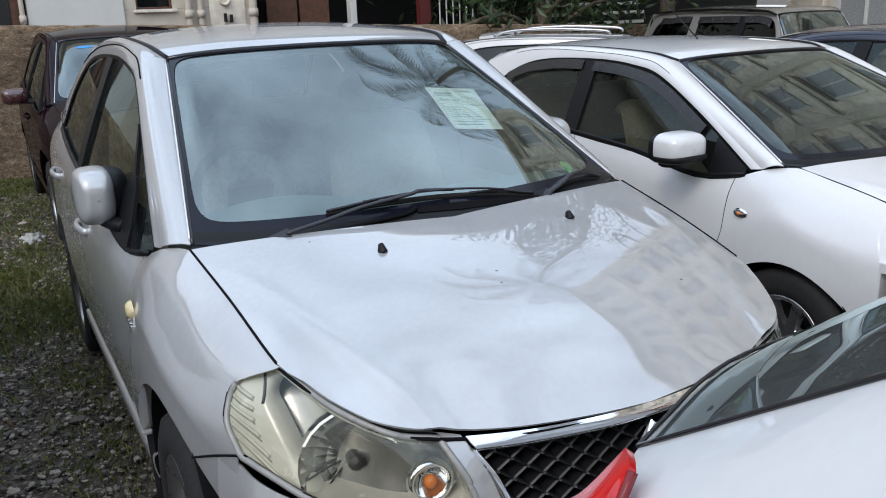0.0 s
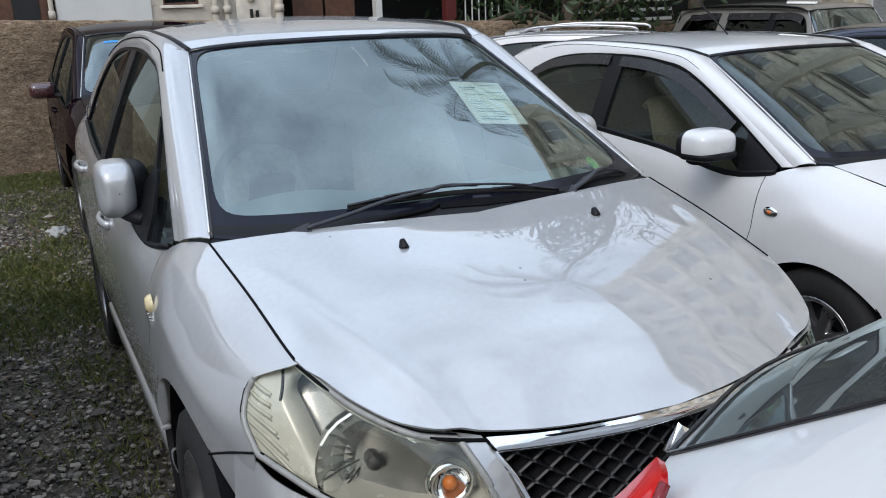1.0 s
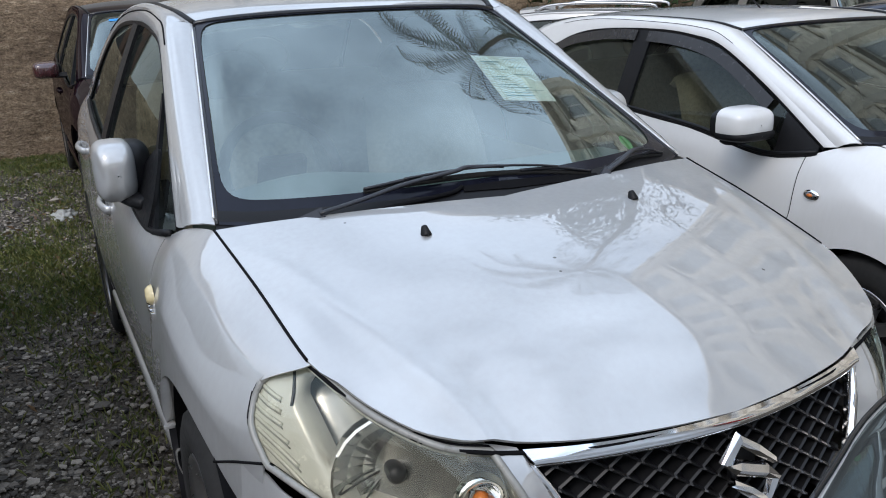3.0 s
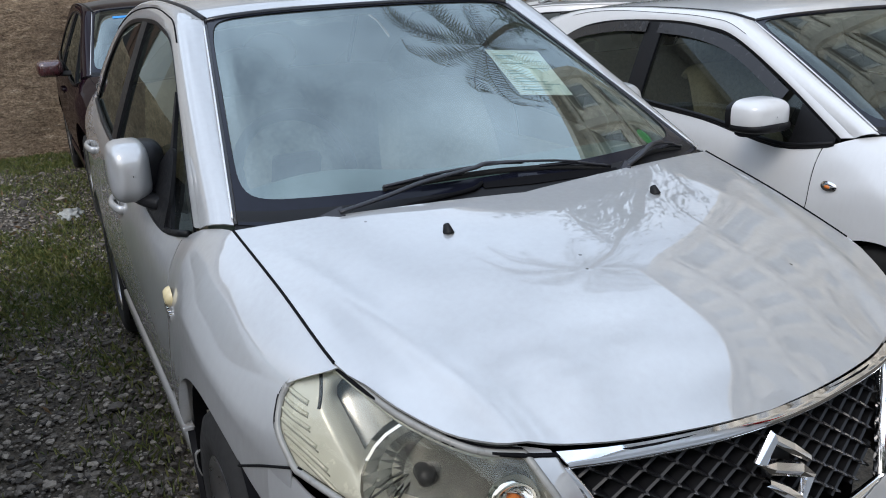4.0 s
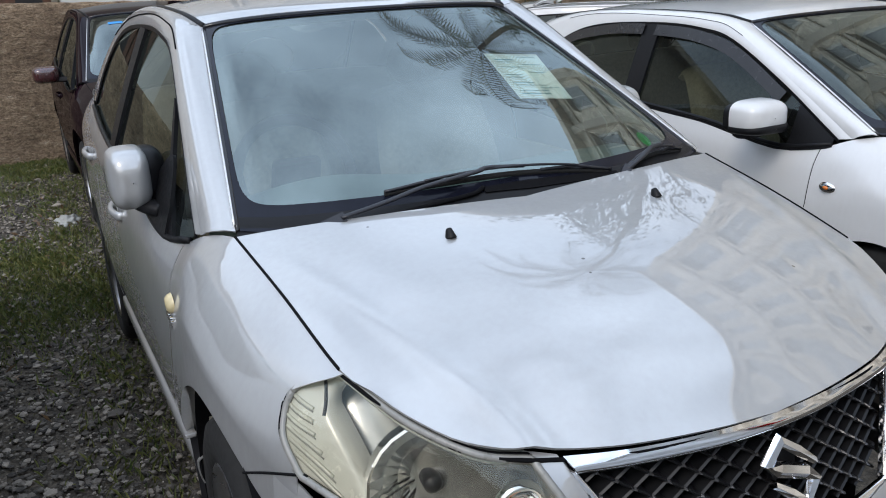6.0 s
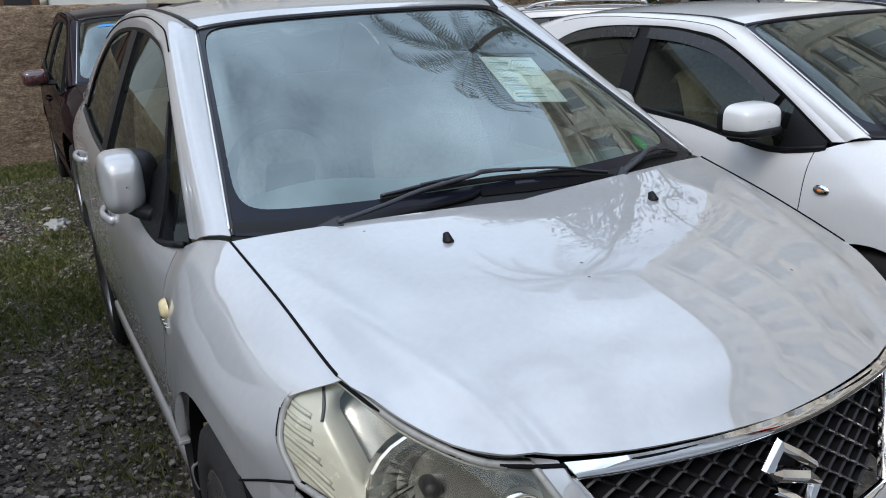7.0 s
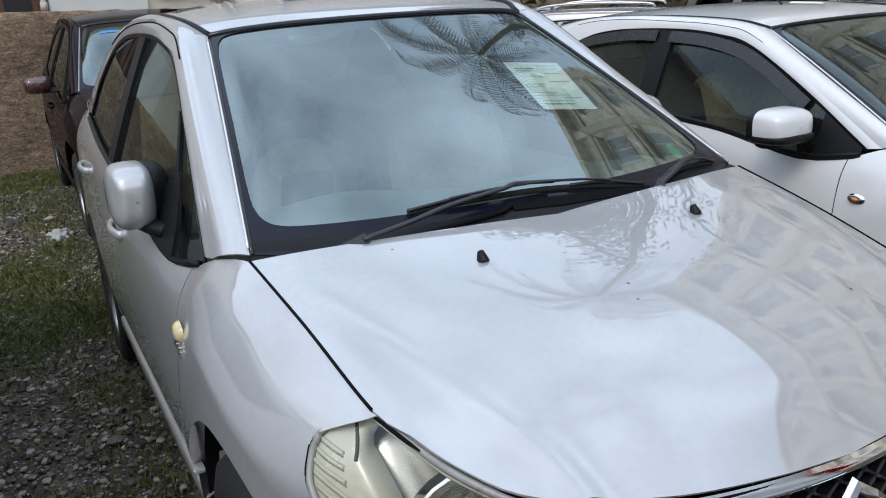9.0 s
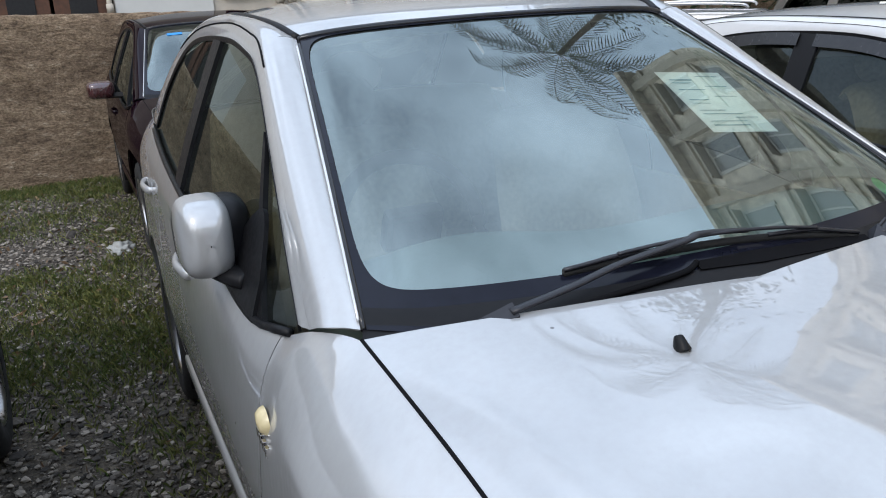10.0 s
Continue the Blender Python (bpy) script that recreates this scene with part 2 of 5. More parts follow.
def lathe(name, profile, mat, parent, n=48, matrix=None, label=""):
    """Turn a profile of (radius, depth) round the x axis."""
    th = np.linspace(0, 2 * np.pi, n, endpoint=False)
    v = np.array([(d, r * math.cos(a), r * math.sin(a)) for r, d in profile for a in th])
    if matrix is not None:
        v = np.array([matrix @ Vector(p) for p in v])
    return mesh_ob(name, v, grid_faces(len(profile), n, 0, True), mat, parent, label)


# ---- wheel: outer face at +x ----
def wheel(parent, pos, radius, width, side, rim_mat, spokes=5):
    R, W, r = radius, width / 2, radius * 0.64
    prof = [(r - 0.012, -W * 0.75), (r, -W * 0.95), (r + 0.03, -W), (R - 0.04, -W * 1.02), (R - 0.012, -W * 0.92), (R, -W * 0.72)]
    for k in (-0.42, -0.06, 0.30):
        prof += [(R, W * k), (R - 0.008, W * (k + 0.02)), (R - 0.008, W * (k + 0.10)), (R, W * (k + 0.12))]
    prof += [(R, W * 0.72), (R - 0.012, W * 0.92), (R - 0.04, W * 1.02), (r + 0.03, W), (r, W * 0.95), (r - 0.012, W * 0.75)]
    s = Matrix.Translation(pos) @ Matrix.Diagonal((side, 1, 1, 1))
    tyre = lathe("wheel", prof, M_RUBBER, parent, 56, s)
    rim_prof = [(r - 0.012, -W * 0.75), (r - 0.03, -W * 0.2), (r - 0.03, W * 0.6), (r - 0.012, W * 0.78), (r + 0.002, W * 0.9), (r - 0.006, W * 0.97), (r - 0.022, W * 0.86), (r - 0.03, W * 0.6)]
    lathe("rim", rim_prof, rim_mat, tyre, 48, s)
    for i in range(spokes):
        a = 2 * math.pi * i / spokes + 0.3
        rot = Matrix.Rotation(a, 4, "X")
        g = [(W * d, q * b, h) for h, b in ((0.03, 0.030), (r * 0.5, 0.022), (r * 0.96, 0.034)) for d, q in ((0.42, -1), (0.66, -0.8), (0.70, 0), (0.66, 0.8), (0.42, 1))]
        mesh_ob("spoke", [s @ rot @ Vector(p) for p in g], grid_faces(3, 5), rim_mat, tyre, "", True, 0.006)
    lathe("hub_cap", [(0.0, W * 0.72), (0.03, W * 0.71), (0.06, W * 0.64), (0.065, W * 0.3)], rim_mat, tyre, 24, s)
    lathe("brake_disc", [(0.05, -W * 0.1), (r * 0.8, -W * 0.1), (r * 0.8, -W * 0.2)], M_TRIM, tyre, 32, s)
    return tyre


# ---- car ----
# A car stands with its nose at y = 0 (or a little over) and its tail at larger y; x is across, z up.
SEDAN = dict(
    plan=[(0.30, 0.66), (0.45, 0.74), (0.56, 0.782), (0.7, 0.822), (0.85, 0.850), (1.28, 0.866), (2.0, 0.872), (3.0, 0.872), (3.6, 0.860), (4.1, 0.81), (4.40, 0.72)],
    belt_z=[(0.56, 0.871), (0.69, 0.906), (0.82, 0.940), (0.96, 0.970), (1.105, 1.0), (1.22, 0.985), (1.354, 0.938), (2.0, 0.985), (2.6, 1.03), (3.3, 1.075), (3.75, 1.09), (4.4, 1.06)],
    belt_x=[(0.56, 0.680), (0.69, 0.690), (0.82, 0.700), (0.96, 0.7105), (1.105, 0.721), (1.22, 0.762), (1.354, 0.794), (2.0, 0.828), (2.6, 0.830), (3.3, 0.80), (3.75, 0.765), (4.4, 0.66)],
    sill=0.23, axles=(0.97, 3.27), arch=0.375, wheel_r=0.302, wheel_w=0.205, axle_z=0.315,
    lamp_edge=lambda z: -min(0.10, 0.785 - z) * 0.85 if z < 0.785 else -max(0.0, z - 0.82) * 1.3,
    cuts=(1.36, 2.42, 3.32), front=0.634, rear=4.40,
    hood_edge=[(0.718, 1.105, 1.0), (0.697, 0.82, 0.940), (0.677, 0.562, 0.872), (0.649, 0.480, 0.851), (0.62, 0.412, 0.827), (0.57, 0.330, 0.802), (0.52, 0.286, 0.790), (0.47, 0.262, 0.781), (0.42, 0.246, 0.774), (0.33, 0.207, 0.773), (0.24, 0.186, 0.771), (0.12, 0.169, 0.769), (0.0, 0.163, 0.768)],
    hood_mid=[(0.0, 0.985, 1.006), (0.0, 0.80, 0.990), (0.0, 0.55, 0.951), (0.0, 0.32, 0.878), (0.0, 0.163, 0.768)],
    ws_bot=[(0.0, 1.0, 0.990), (0.35, 1.03, 0.992), (0.60, 1.085, 0.997), (0.706, 1.135, 1.005)],
    ws_top=[(0.0, 1.945, 1.468), (0.30, 1.95, 1.464), (0.47, 1.965, 1.455), (0.545, 1.99, 1.444)],
    frame=[(1.246, 0.982), (1.6, 1.205), (1.951, 1.415), (2.15, 1.466), (2.45, 1.487), (2.9, 1.462), (3.25, 1.378), (3.55, 1.225), (3.80, 1.075)],
    win=[(1.30, 0.975), (1.62, 1.185), (1.95, 1.375), (2.15, 1.428), (2.42, 1.452), (2.85, 1.440), (3.12, 1.38), (3.33, 1.25), (3.42, 1.105)],
    roof_mid=[(1.945, 1.468), (2.15, 1.512), (2.7, 1.545), (3.2, 1.515), (3.42, 1.475)],
    roof_edge=[(0.545, 1.99, 1.444), (0.575, 2.15, 1.482), (0.582, 2.6, 1.503), (0.560, 3.1, 1.475), (0.535, 3.45, 1.42)],
    rg_bot=[(0.0, 4.02, 1.10), (0.35, 4.0, 1.10), (0.62, 3.90, 1.095)],
    tail=[(0.0, 4.49), (0.35, 4.47), (0.60, 4.40), (0.72, 4.28)], tail_top=1.08,
    pillar_b=(2.425, 2.53), quarter_div=(1.49, 1.755), gap_r=0.0026,
)


def side_x(P, y, z):
    """Half width of the side at height z over the belt."""
    zb, xb = tab(y, P["belt_z"]), tab(y, P["belt_x"])
    d = np.maximum(0, z - zb)
    return xb - 0.36 * d - 0.14 * d * d


def side_panel(name, P, y0, y1, mat, parent, side, slant0=0.0, slant1=0.0, gap=0.0025, label="", edge=None):
    """Body side between two shut lines, from the shoulder to the sill or wheel arch."""
    ys = list(np.linspace(y0 + gap, y1 - gap, 26))
    for a in P["axles"]:
        for e in (-1, 1):
            for q in (0.0015, -0.0015):
                k = a + e * (P["arch"] + q)
                if y0 + gap < k < y1 - gap:
                    ys.append(k)
        ys += [k for k in a + P["arch"] * np.cos(np.linspace(0, np.pi, 25)[1:-1]) if y0 + gap < k < y1 - gap]
    ys = sorted(ys)
    rows = []
    for y in ys:
        w, zs, xs = float(tab(y, P["plan"])), float(tab(y, P["belt_z"])), float(tab(y, P["belt_x"]))
        zb, in_arch = (0.665 if y < P["axles"][0] - P["arch"] + 0.001 else P["sill"]), False
        for a in P["axles"]:
            d = abs(y - a)
            if d < P["arch"]:
                zb, in_arch = P["axle_z"] + math.sqrt(P["arch"] ** 2 - d * d), True
        xs = min(xs, w - 0.01)
        flare = sum(0.012 * math.exp(-((abs(y - a)) / (P["arch"] * 0.95)) ** 4) for a in P["axles"])

        def xat(z):
            return w + flare * max(0, min(1, (0.80 - z) / 0.2)) - 0.055 * max(0, (0.60 - z) / 0.38) ** 2
        z2 = zs - 0.16
        pts = [(xs, zs), (xs + 0.28 * (w - xs), zs - 0.028), (xs + 0.62 * (w - xs), zs - 0.078), (w - 0.008, z2)]
        for k in (0.25, 0.5, 0.75, 1.0):
            z = z2 + (zb - z2) * k
            pts.append((xat(z), z))
        q = cr(pts, 22)
        s = (y - y0) / (y1 - y0)
        line = []
        for x, z in q:
            sh = max(0.0, 0.7 - z) ** 1.5
            dy = slant0 * sh * (1 - s) ** 4 + slant1 * sh * s ** 4
            if edge:
                dy += edge(z) * max(0.0, 1 - (y - y0) / 0.22) ** 2
            top = max(0.0, min(1.0, (z - z2) / 0.16)) if edge else 0.0
            dw, dx = float(tab(y + dy, P["plan"])) - w, float(tab(y + dy, P["belt_x"])) - float(tab(y, P["belt_x"]))
            dz = (float(tab(y + dy, P["belt_z"])) - zs) * top
            line.append((side * (x + dw * (1 - top) + min(dx, dw + 0.02) * top), y + dy, z + dz))
        x, yy, z = line[-1]
        line += [(x - side * 0.012, yy, z - 0.006 * (not in_arch)), (x - side * 0.05, yy, z)]
        rows.append(line)
    v = np.array(rows)
    return mesh_ob(name, v.reshape(-1, 3), grid_faces(len(rows), v.shape[1]), mat, parent, label, True, 0.003)


def upright(P, pts, side, inset=0.0):
    """Points (y, z) of the cabin's side as places on its curved surface."""
    return [(side * (float(side_x(P, y, z)) - inset), y, z) for y, z in pts]


def between(table, y):
    return float(tab(y, table))


def pane(name, P, lower, upper, mat, parent, side, inset, label="", n=14, m=8, solid=0.004):
    """A pane between two lines of (y, z)."""
    lo, up = cr(np.array([(0, *p) for p in lower]), n), cr(np.array([(0, *p) for p in upper]), n)
    v = []
    for j in range(m + 1):
        for i in range(n + 1):
            y, z = lo[i, 1:] + (up[i, 1:] - lo[i, 1:]) * j / m
            v.append((side * (float(side_x(P, y, z)) - inset), y, z))
    faces = grid_faces(m + 1, n + 1)
    if side < 0:
        faces = [f[::-1] for f in faces]
    return mesh_ob(name, v, faces, mat, parent, label, True, solid)


def cut_line(line, a, b, n=10):
    """The stretch of a line of (y, z) between y = a and y = b."""
    ys = np.linspace(a, b, n)
    t = [(p[0], p[1]) for p in line]
    return [(float(y), float(tab(y, t))) for y in ys]


def pod(name, cx, cy, cz, sx, sy, sz, side, mat, parent, squareness=0.55, label="", n=28, m=14):
    """A rounded-box shell, domed towards the front, open at the back."""
    v = []
    for j in range(m + 1):
        t = (j / m) ** 2.6
        d = (1 - (1 - t) ** 3.2) ** (1 / 3.2)
        for i in range(n):
            a = 2 * math.pi * i / n
            c, s = math.cos(a), math.sin(a)
            v.append((side * (cx + 0.5 * sx * math.copysign(abs(c) ** squareness, c) * (0.02 + 0.98 * d)), cy - sy * (1 - t) * 0.9, cz + 0.5 * sz * math.copysign(abs(s) ** squareness, s) * (0.02 + 0.98 * d)))
    return mesh_ob(name, v, grid_faces(m + 1, n, 0, True) + [tuple(range(n))], mat, parent, label, True)


def mirror_thing(parent, P, side, mat, at, size=(0.22, 0.13, 0.165), inner=0.05, cup=0.0):
    """Door mirror with a painted cap, a black inner body and its glass."""
    cx, cy, cz = at
    sx, sy, sz = size
    shell = pod("mirror", cx, cy, cz, sx, sy, sz, side, mat, parent)
    pod("mirror_body", cx - inner / 2, cy + 0.03, cz - 0.005, sx + inner, sy * 0.85, sz * 0.95, side, M_PLASTIC, shell)
    if cup:
        pod("mirror_cup", cx - 0.004, cy + 0.004, cz - sz / 2 + cup / 2 - 0.004, sx + 0.006, sy + 0.010, cup, side, M_PLASTIC, shell, 0.7)
    n = 24
    vg = [(side * (cx - inner / 2 + 0.46 * (sx + inner) * math.copysign(abs(math.cos(a)) ** 0.55, math.cos(a))), cy + 0.026, cz - 0.005 + 0.44 * sz * math.copysign(abs(math.sin(a)) ** 0.55, math.sin(a))) for a in np.linspace(0, 6.283, n, endpoint=False)]
    mesh_ob("mirror_glass", vg, [tuple(range(n))], M_CHROME, shell, "", False)
    return shell


def handle(parent, x, y, z, side, mat):
    """Pull handle: a bar over a shallow cup."""
    tube("handle", [(side * (x - 0.012), y - 0.095, z - 0.002), (side * (x + 0.006), y - 0.085, z), (side * (x + 0.018), y, z + 0.004), (side * (x + 0.006), y + 0.085, z + 0.004), (side * (x - 0.012), y + 0.095, z + 0.002)], 0.011, mat, parent, 20, 10, "", 1.4)
    lathe("handle_cup", [(0.0, -0.012), (0.020, -0.010), (0.034, 0.001)], mat, parent, 20, Matrix.Translation((side * x, y + 0.01, z - 0.004)) @ Matrix.Diagonal((side, 1.5, 1, 1)))


def seat(parent, x, y, z, mat, w=0.50, name="front_seat"):
    g = []
    rows = [[(x - w / 2, y, z), (x - w / 2 + .04, y - .03, z + .06), (x, y - .02, z + .05), (x + w / 2 - .04, y - .03, z + .06), (x + w / 2, y, z)],
            [(x - w / 2, y + .08, z + .35), (x - w / 2 + .05, y + .03, z + .36), (x, y + .06, z + .36), (x + w / 2 - .05, y + .03, z + .36), (x + w / 2, y + .08, z + .35)],
            [(x - w / 2 + .05, y + .20, z + .58), (x - w / 2 + .08, y + .13, z + .60), (x, y + .14, z + .61), (x + w / 2 - .08, y + .13, z + .60), (x + w / 2 - .05, y + .20, z + .58)],
            [(x - w / 2 + .06, y + .26, z + .58), (x - w / 2 + .1, y + .25, z + .62), (x, y + .25, z + .63), (x + w / 2 - .1, y + .25, z + .62), (x + w / 2 - .06, y + .26, z + .58)]]
    s = patch(name, rows, 16, 16, mat, parent, "", 0.03)
    bm = bmesh.new()
    bmesh.ops.create_uvsphere(bm, u_segments=16, v_segments=10, radius=0.5, matrix=Matrix.Translation((x, y + 0.24, z + 0.72)) @ Matrix.Diagonal((0.27, 0.12, 0.19, 1)))
    part("headrest", bm, mat, s)
    bm = bmesh.new()
    box_bm(bm, (x, y - 0.22, z - 0.0), (w, 0.52, 0.14))
    part("cushion", bm, mat, s, "", True, 0.04)
    return s


def build_car(name, P, paint_mat, label, at, turn=0.0, glass_mat=None, side_glass=None, rim_mat=None, detail=True, interior=True, spokes=5):
    """One parked car. at: where its nose's middle stands on the ground; turn: degrees about z."""
    car = new(name, None)
    car.empty_display_size = 0.2
    glass_mat, side_glass, rim_mat = glass_mat or M_GLASS, side_glass or M_SIDEGLASS, rim_mat or M_ALLOY
    c1, c2, c3 = P["cuts"]
    # floor, bulkheads and inner sides: coloured with shade, so that shut lines read dark
    bm = bmesh.new()
    yr = P["rear"]
    a0, a1 = P["axles"]
    wd = tab(2.0, P["plan"])
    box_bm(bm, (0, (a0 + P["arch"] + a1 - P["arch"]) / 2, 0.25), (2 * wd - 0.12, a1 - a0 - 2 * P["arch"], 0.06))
    part("floor_pan", bm, M_DARKIN_SHADE, car, "", False)
    box("underbody", (0, yr / 2 + 0.15, 0.29), (1.10, yr - 0.45, 0.05), M_DARKIN_SHADE, car, "", 0)
    box("bulkhead", (0, P["cuts"][0] - 0.22, 0.60), (2 * wd - 0.42, 0.03, 0.62), M_DARKIN_SHADE, car, "", 0)
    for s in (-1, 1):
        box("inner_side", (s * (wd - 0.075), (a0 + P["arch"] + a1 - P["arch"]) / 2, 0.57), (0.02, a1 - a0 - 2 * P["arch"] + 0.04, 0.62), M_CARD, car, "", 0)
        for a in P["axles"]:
            box("inner_arch", (s * 0.56, a, 0.5), (0.03, 2 * P["arch"] + 0.05, 0.5), M_DARKIN_SHADE, car, "", 0)
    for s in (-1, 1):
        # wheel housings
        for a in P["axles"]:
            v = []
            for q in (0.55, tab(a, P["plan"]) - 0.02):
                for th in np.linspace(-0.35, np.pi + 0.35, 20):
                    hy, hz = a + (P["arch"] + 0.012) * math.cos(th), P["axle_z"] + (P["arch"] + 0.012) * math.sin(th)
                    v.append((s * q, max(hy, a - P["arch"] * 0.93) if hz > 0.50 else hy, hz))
            mesh_ob("wheel_housing", v, grid_faces(2, 20), M_DARKIN_SHADE, car, "", True, 0.004)
        fender = side_panel("front_wing", P, P["front"], c1, paint_mat, car, s, 0, 0.9, edge=P.get("lamp_edge"))
        fd = side_panel("front_door", P, c1, c2, paint_mat, car, s, 0.9, 0)
        rd = side_panel("rear_door", P, c2, c3, paint_mat, car, s, 0, -0.5)
        side_panel("rear_wing", P, c3, P["rear"], paint_mat, car, s, -0.5, 0)
        for panel in (fender, fd, rd):
            tube("shut_line_shade", [(q.co.x - s * 0.0025, q.co.y + 0.0025, q.co.z) for q in panel.data.vertices[-24:-2]], 0.0034, M_DARKIN_SHADE, car, 30, 5)
        # sill step
        ys = np.linspace(a0 + P["arch"] + 0.004, a1 - P["arch"] - 0.004, 9)
        lip = [(0.045, 0.108), (0.026, 0.098), (0.018, 0.086), (0.020, 0.048), (0.036, 0.010), (0.080, -0.008)]
        patch("sill_trim", [[(tab(y, P["plan"]) - d, y, P["sill"] + h) for d, h in lip] for y in ys], 14, 16, paint_mat, car, "", 0.004, s)
        for d, y in ((fd, c2 - 0.16), (rd, c3 - 0.14)):
            z = tab(y, P["belt_z"]) - 0.16
            handle(d, tab(y, P["plan"]) - 0.002, y, z, s, paint_mat)
        # cabin side: frame, pillars, glass
        fr, wi = P["frame"], P["win"]
        fo = upright(P, cr(np.array([(0, *p) for p in fr]), 48)[:, 1:], s)
        wo = upright(P, cr(np.array([(0, *p) for p in wi]), 48)[:, 1:], s, 0.002)
        ws = [(s * x, y, z) for x, y, z in (P["ws_bot"][-1], P["ws_top"][-1])]
        # door frame strip between its outer line and the glass
        mid = [tuple((np.array(a) + np.array(b)) / 2 + np.array((s * 0.004, 0, 0))) for a, b in zip(fo, wo)]
        mesh_ob("door_frame", fo + mid + wo, grid_faces(3, 49), paint_mat, car, "", True, 0.006)
        tube("frame_gap_shade", [(x + s * 0.003, y, z + 0.003) for x, y, z in fo[11:37:2]], P["gap_r"], M_DARKIN_SHADE, car, 60, 6)
        wi2 = [(p[0], p[1] - 0.014) for p in wi]
        wo2 = upright(P, cr(np.array([(0, *p) for p in wi2]), 48)[:, 1:], s, 0.006)
        mesh_ob("window_seal", [(x + s * 0.002, y, z) for x, y, z in wo] + wo2, grid_faces(2, 49), M_PLASTIC, car, "", True, 0.006)
        # windscreen pillar
        n = 24
        e0 = np.array(ws[0]) + np.linspace(0, 1, n + 1)[:, None] * (np.array(ws[1]) - np.array(ws[0]))
        ymax = ws[1][1] + 0.02
        fcr = cr(np.array([(0, *p) for p in fr]), 96)[:, 1:]
        fcr = fcr[fcr[:, 0] <= ymax]
        e2 = np.array(upright(P, resample(fcr, n + 1), s, -0.001))
        e1 = (e0 + e2) / 2 + np.array((s * 0.016, -0.012, 0.012))
        mesh_ob("windscreen_pillar", np.vstack([e0, (e0 + e1) / 2 + (s * 0.004, -0.003, 0.004), e1, (e1 + e2) / 2 + (s * 0.004, -0.002, 0.003), e2]), grid_faces(5, n + 1), paint_mat, car, "", True, 0.004)
        # roof side rail between door frame and roof
        re = cr([(s * x, y, z) for x, y, z in P["roof_edge"]], n)
        fcr = cr(np.array([(0, *p) for p in fr]), 96)[:, 1:]
        sel = fcr[(fcr[:, 0] >= P["roof_edge"][0][1]) & (fcr[:, 0] <= P["roof_edge"][-1][1] + 0.05)]
        e2 = np.array(upright(P, resample(sel, n + 1), s, -0.001))
        e1 = (re + e2) / 2 + np.array((s * 0.014, 0, 0.014))
        mesh_ob("roof_rail", np.vstack([re, (re + e1) / 2 + (s * 0.004, 0, 0.006), e1, (e1 + e2) / 2 + (s * 0.005, 0, 0.003), e2]), grid_faces(5, n + 1), paint_mat, car, "", True, 0.004)
        tube("roof_strip", [(s * x, y, z + 0.003) for x, y, z in P["roof_edge"]], 0.011, M_PLASTIC, car, 24, 8)
        # rear pillar down to the wing
        rgb, rgt = P["rg_bot"][-1], P["roof_edge"][-1]
        o = cr(np.array([(0, *p) for p in fr]), 96)[:, 1:]
        o = o[o[:, 0] >= P["roof_edge"][-1][1] + 0.05]
        o = resample(o, 13)
        e2 = np.array(upright(P, o, s, -0.001))
        e0 = np.array((s * rgt[0], rgt[1], rgt[2])) + np.linspace(0, 1, 13)[:, None] * (np.array((s * rgb[0], rgb[1], rgb[2])) - np.array((s * rgt[0], rgt[1], rgt[2])))
        e1 = (e0 + e2) / 2 + np.array((s * 0.02, 0.01, 0.01))
        mesh_ob("rear_pillar", np.vstack([e0, e1, e2]), grid_faces(3, 13), paint_mat, car, "", True, 0.004)
        # panes
        q, (b0, b1) = P["quarter_div"], P["pillar_b"]
        bz = [(y, float(tab(y, P["belt_z"])) + 0.004) for y in np.linspace(P["frame"][0][0], P["rear"], 60)]
        w0, w1 = P["win"][0][0] + 0.03, P["win"][-1][0]
        q, q1 = q
        pane("quarter_window", P, cut_line(bz, w0, q - 0.025), cut_line(wi2, w0, q1 - 0.025), side_glass, car, s, 0.008, solid=0)
        pane("door_window", P, cut_line(bz, q, b0), cut_line(wi2, q1, b0), side_glass, fd, s, 0.008, solid=0)
        pane("door_window", P, cut_line(bz, b1, w1), cut_line(wi2, b1, w1), side_glass, rd, s, 0.008, solid=0)
        pane("window_divider", P, cut_line(bz, q - 0.03, q + 0.005, 4), cut_line(wi2, q1 - 0.03, q1 + 0.005, 4), M_PLASTIC, car, s, 0.002, "", 4, 8, 0.012)
        pane("centre_pillar", P, cut_line(bz, b0 - 0.004, b1 + 0.004, 4), cut_line(wi2, b0 - 0.004, b1 + 0.004, 4), M_PLASTIC, car, s, 0.001, "", 4, 8, 0.012)
        tube("belt_strip", [(s * (tab(y, P["belt_x"]) + 0.003), y, tab(y, P["belt_z"]) + 0.006) for y in np.linspace(P["win"][0][0] + 0.02, w1, 12)], 0.009, M_PLASTIC, car, 30, 8)
        for a in P["axles"]:
            wheel(car, (s * (tab(a, P["plan"]) - P["wheel_w"] / 2 - 0.010), a, P["wheel_r"]), P["wheel_r"], P["wheel_w"], s, rim_mat, spokes)
    # full-width skins
    def full(half):
        return [(-x, y, z) for x, y, z in half[::-1]][:-1] + list(half)
    he = P["hood_edge"]
    # hood: lines from the windscreen to the front edge, from the middle outwards
    NC = 30
    back = cr([(0.0, P["hood_mid"][0][1], P["hood_mid"][0][2]), (0.42, he[0][1] - 0.072, he[0][2] + 0.003), he[0]], NC)
    k = len(he)
    edge = cr(he, (k - 1) * 8)
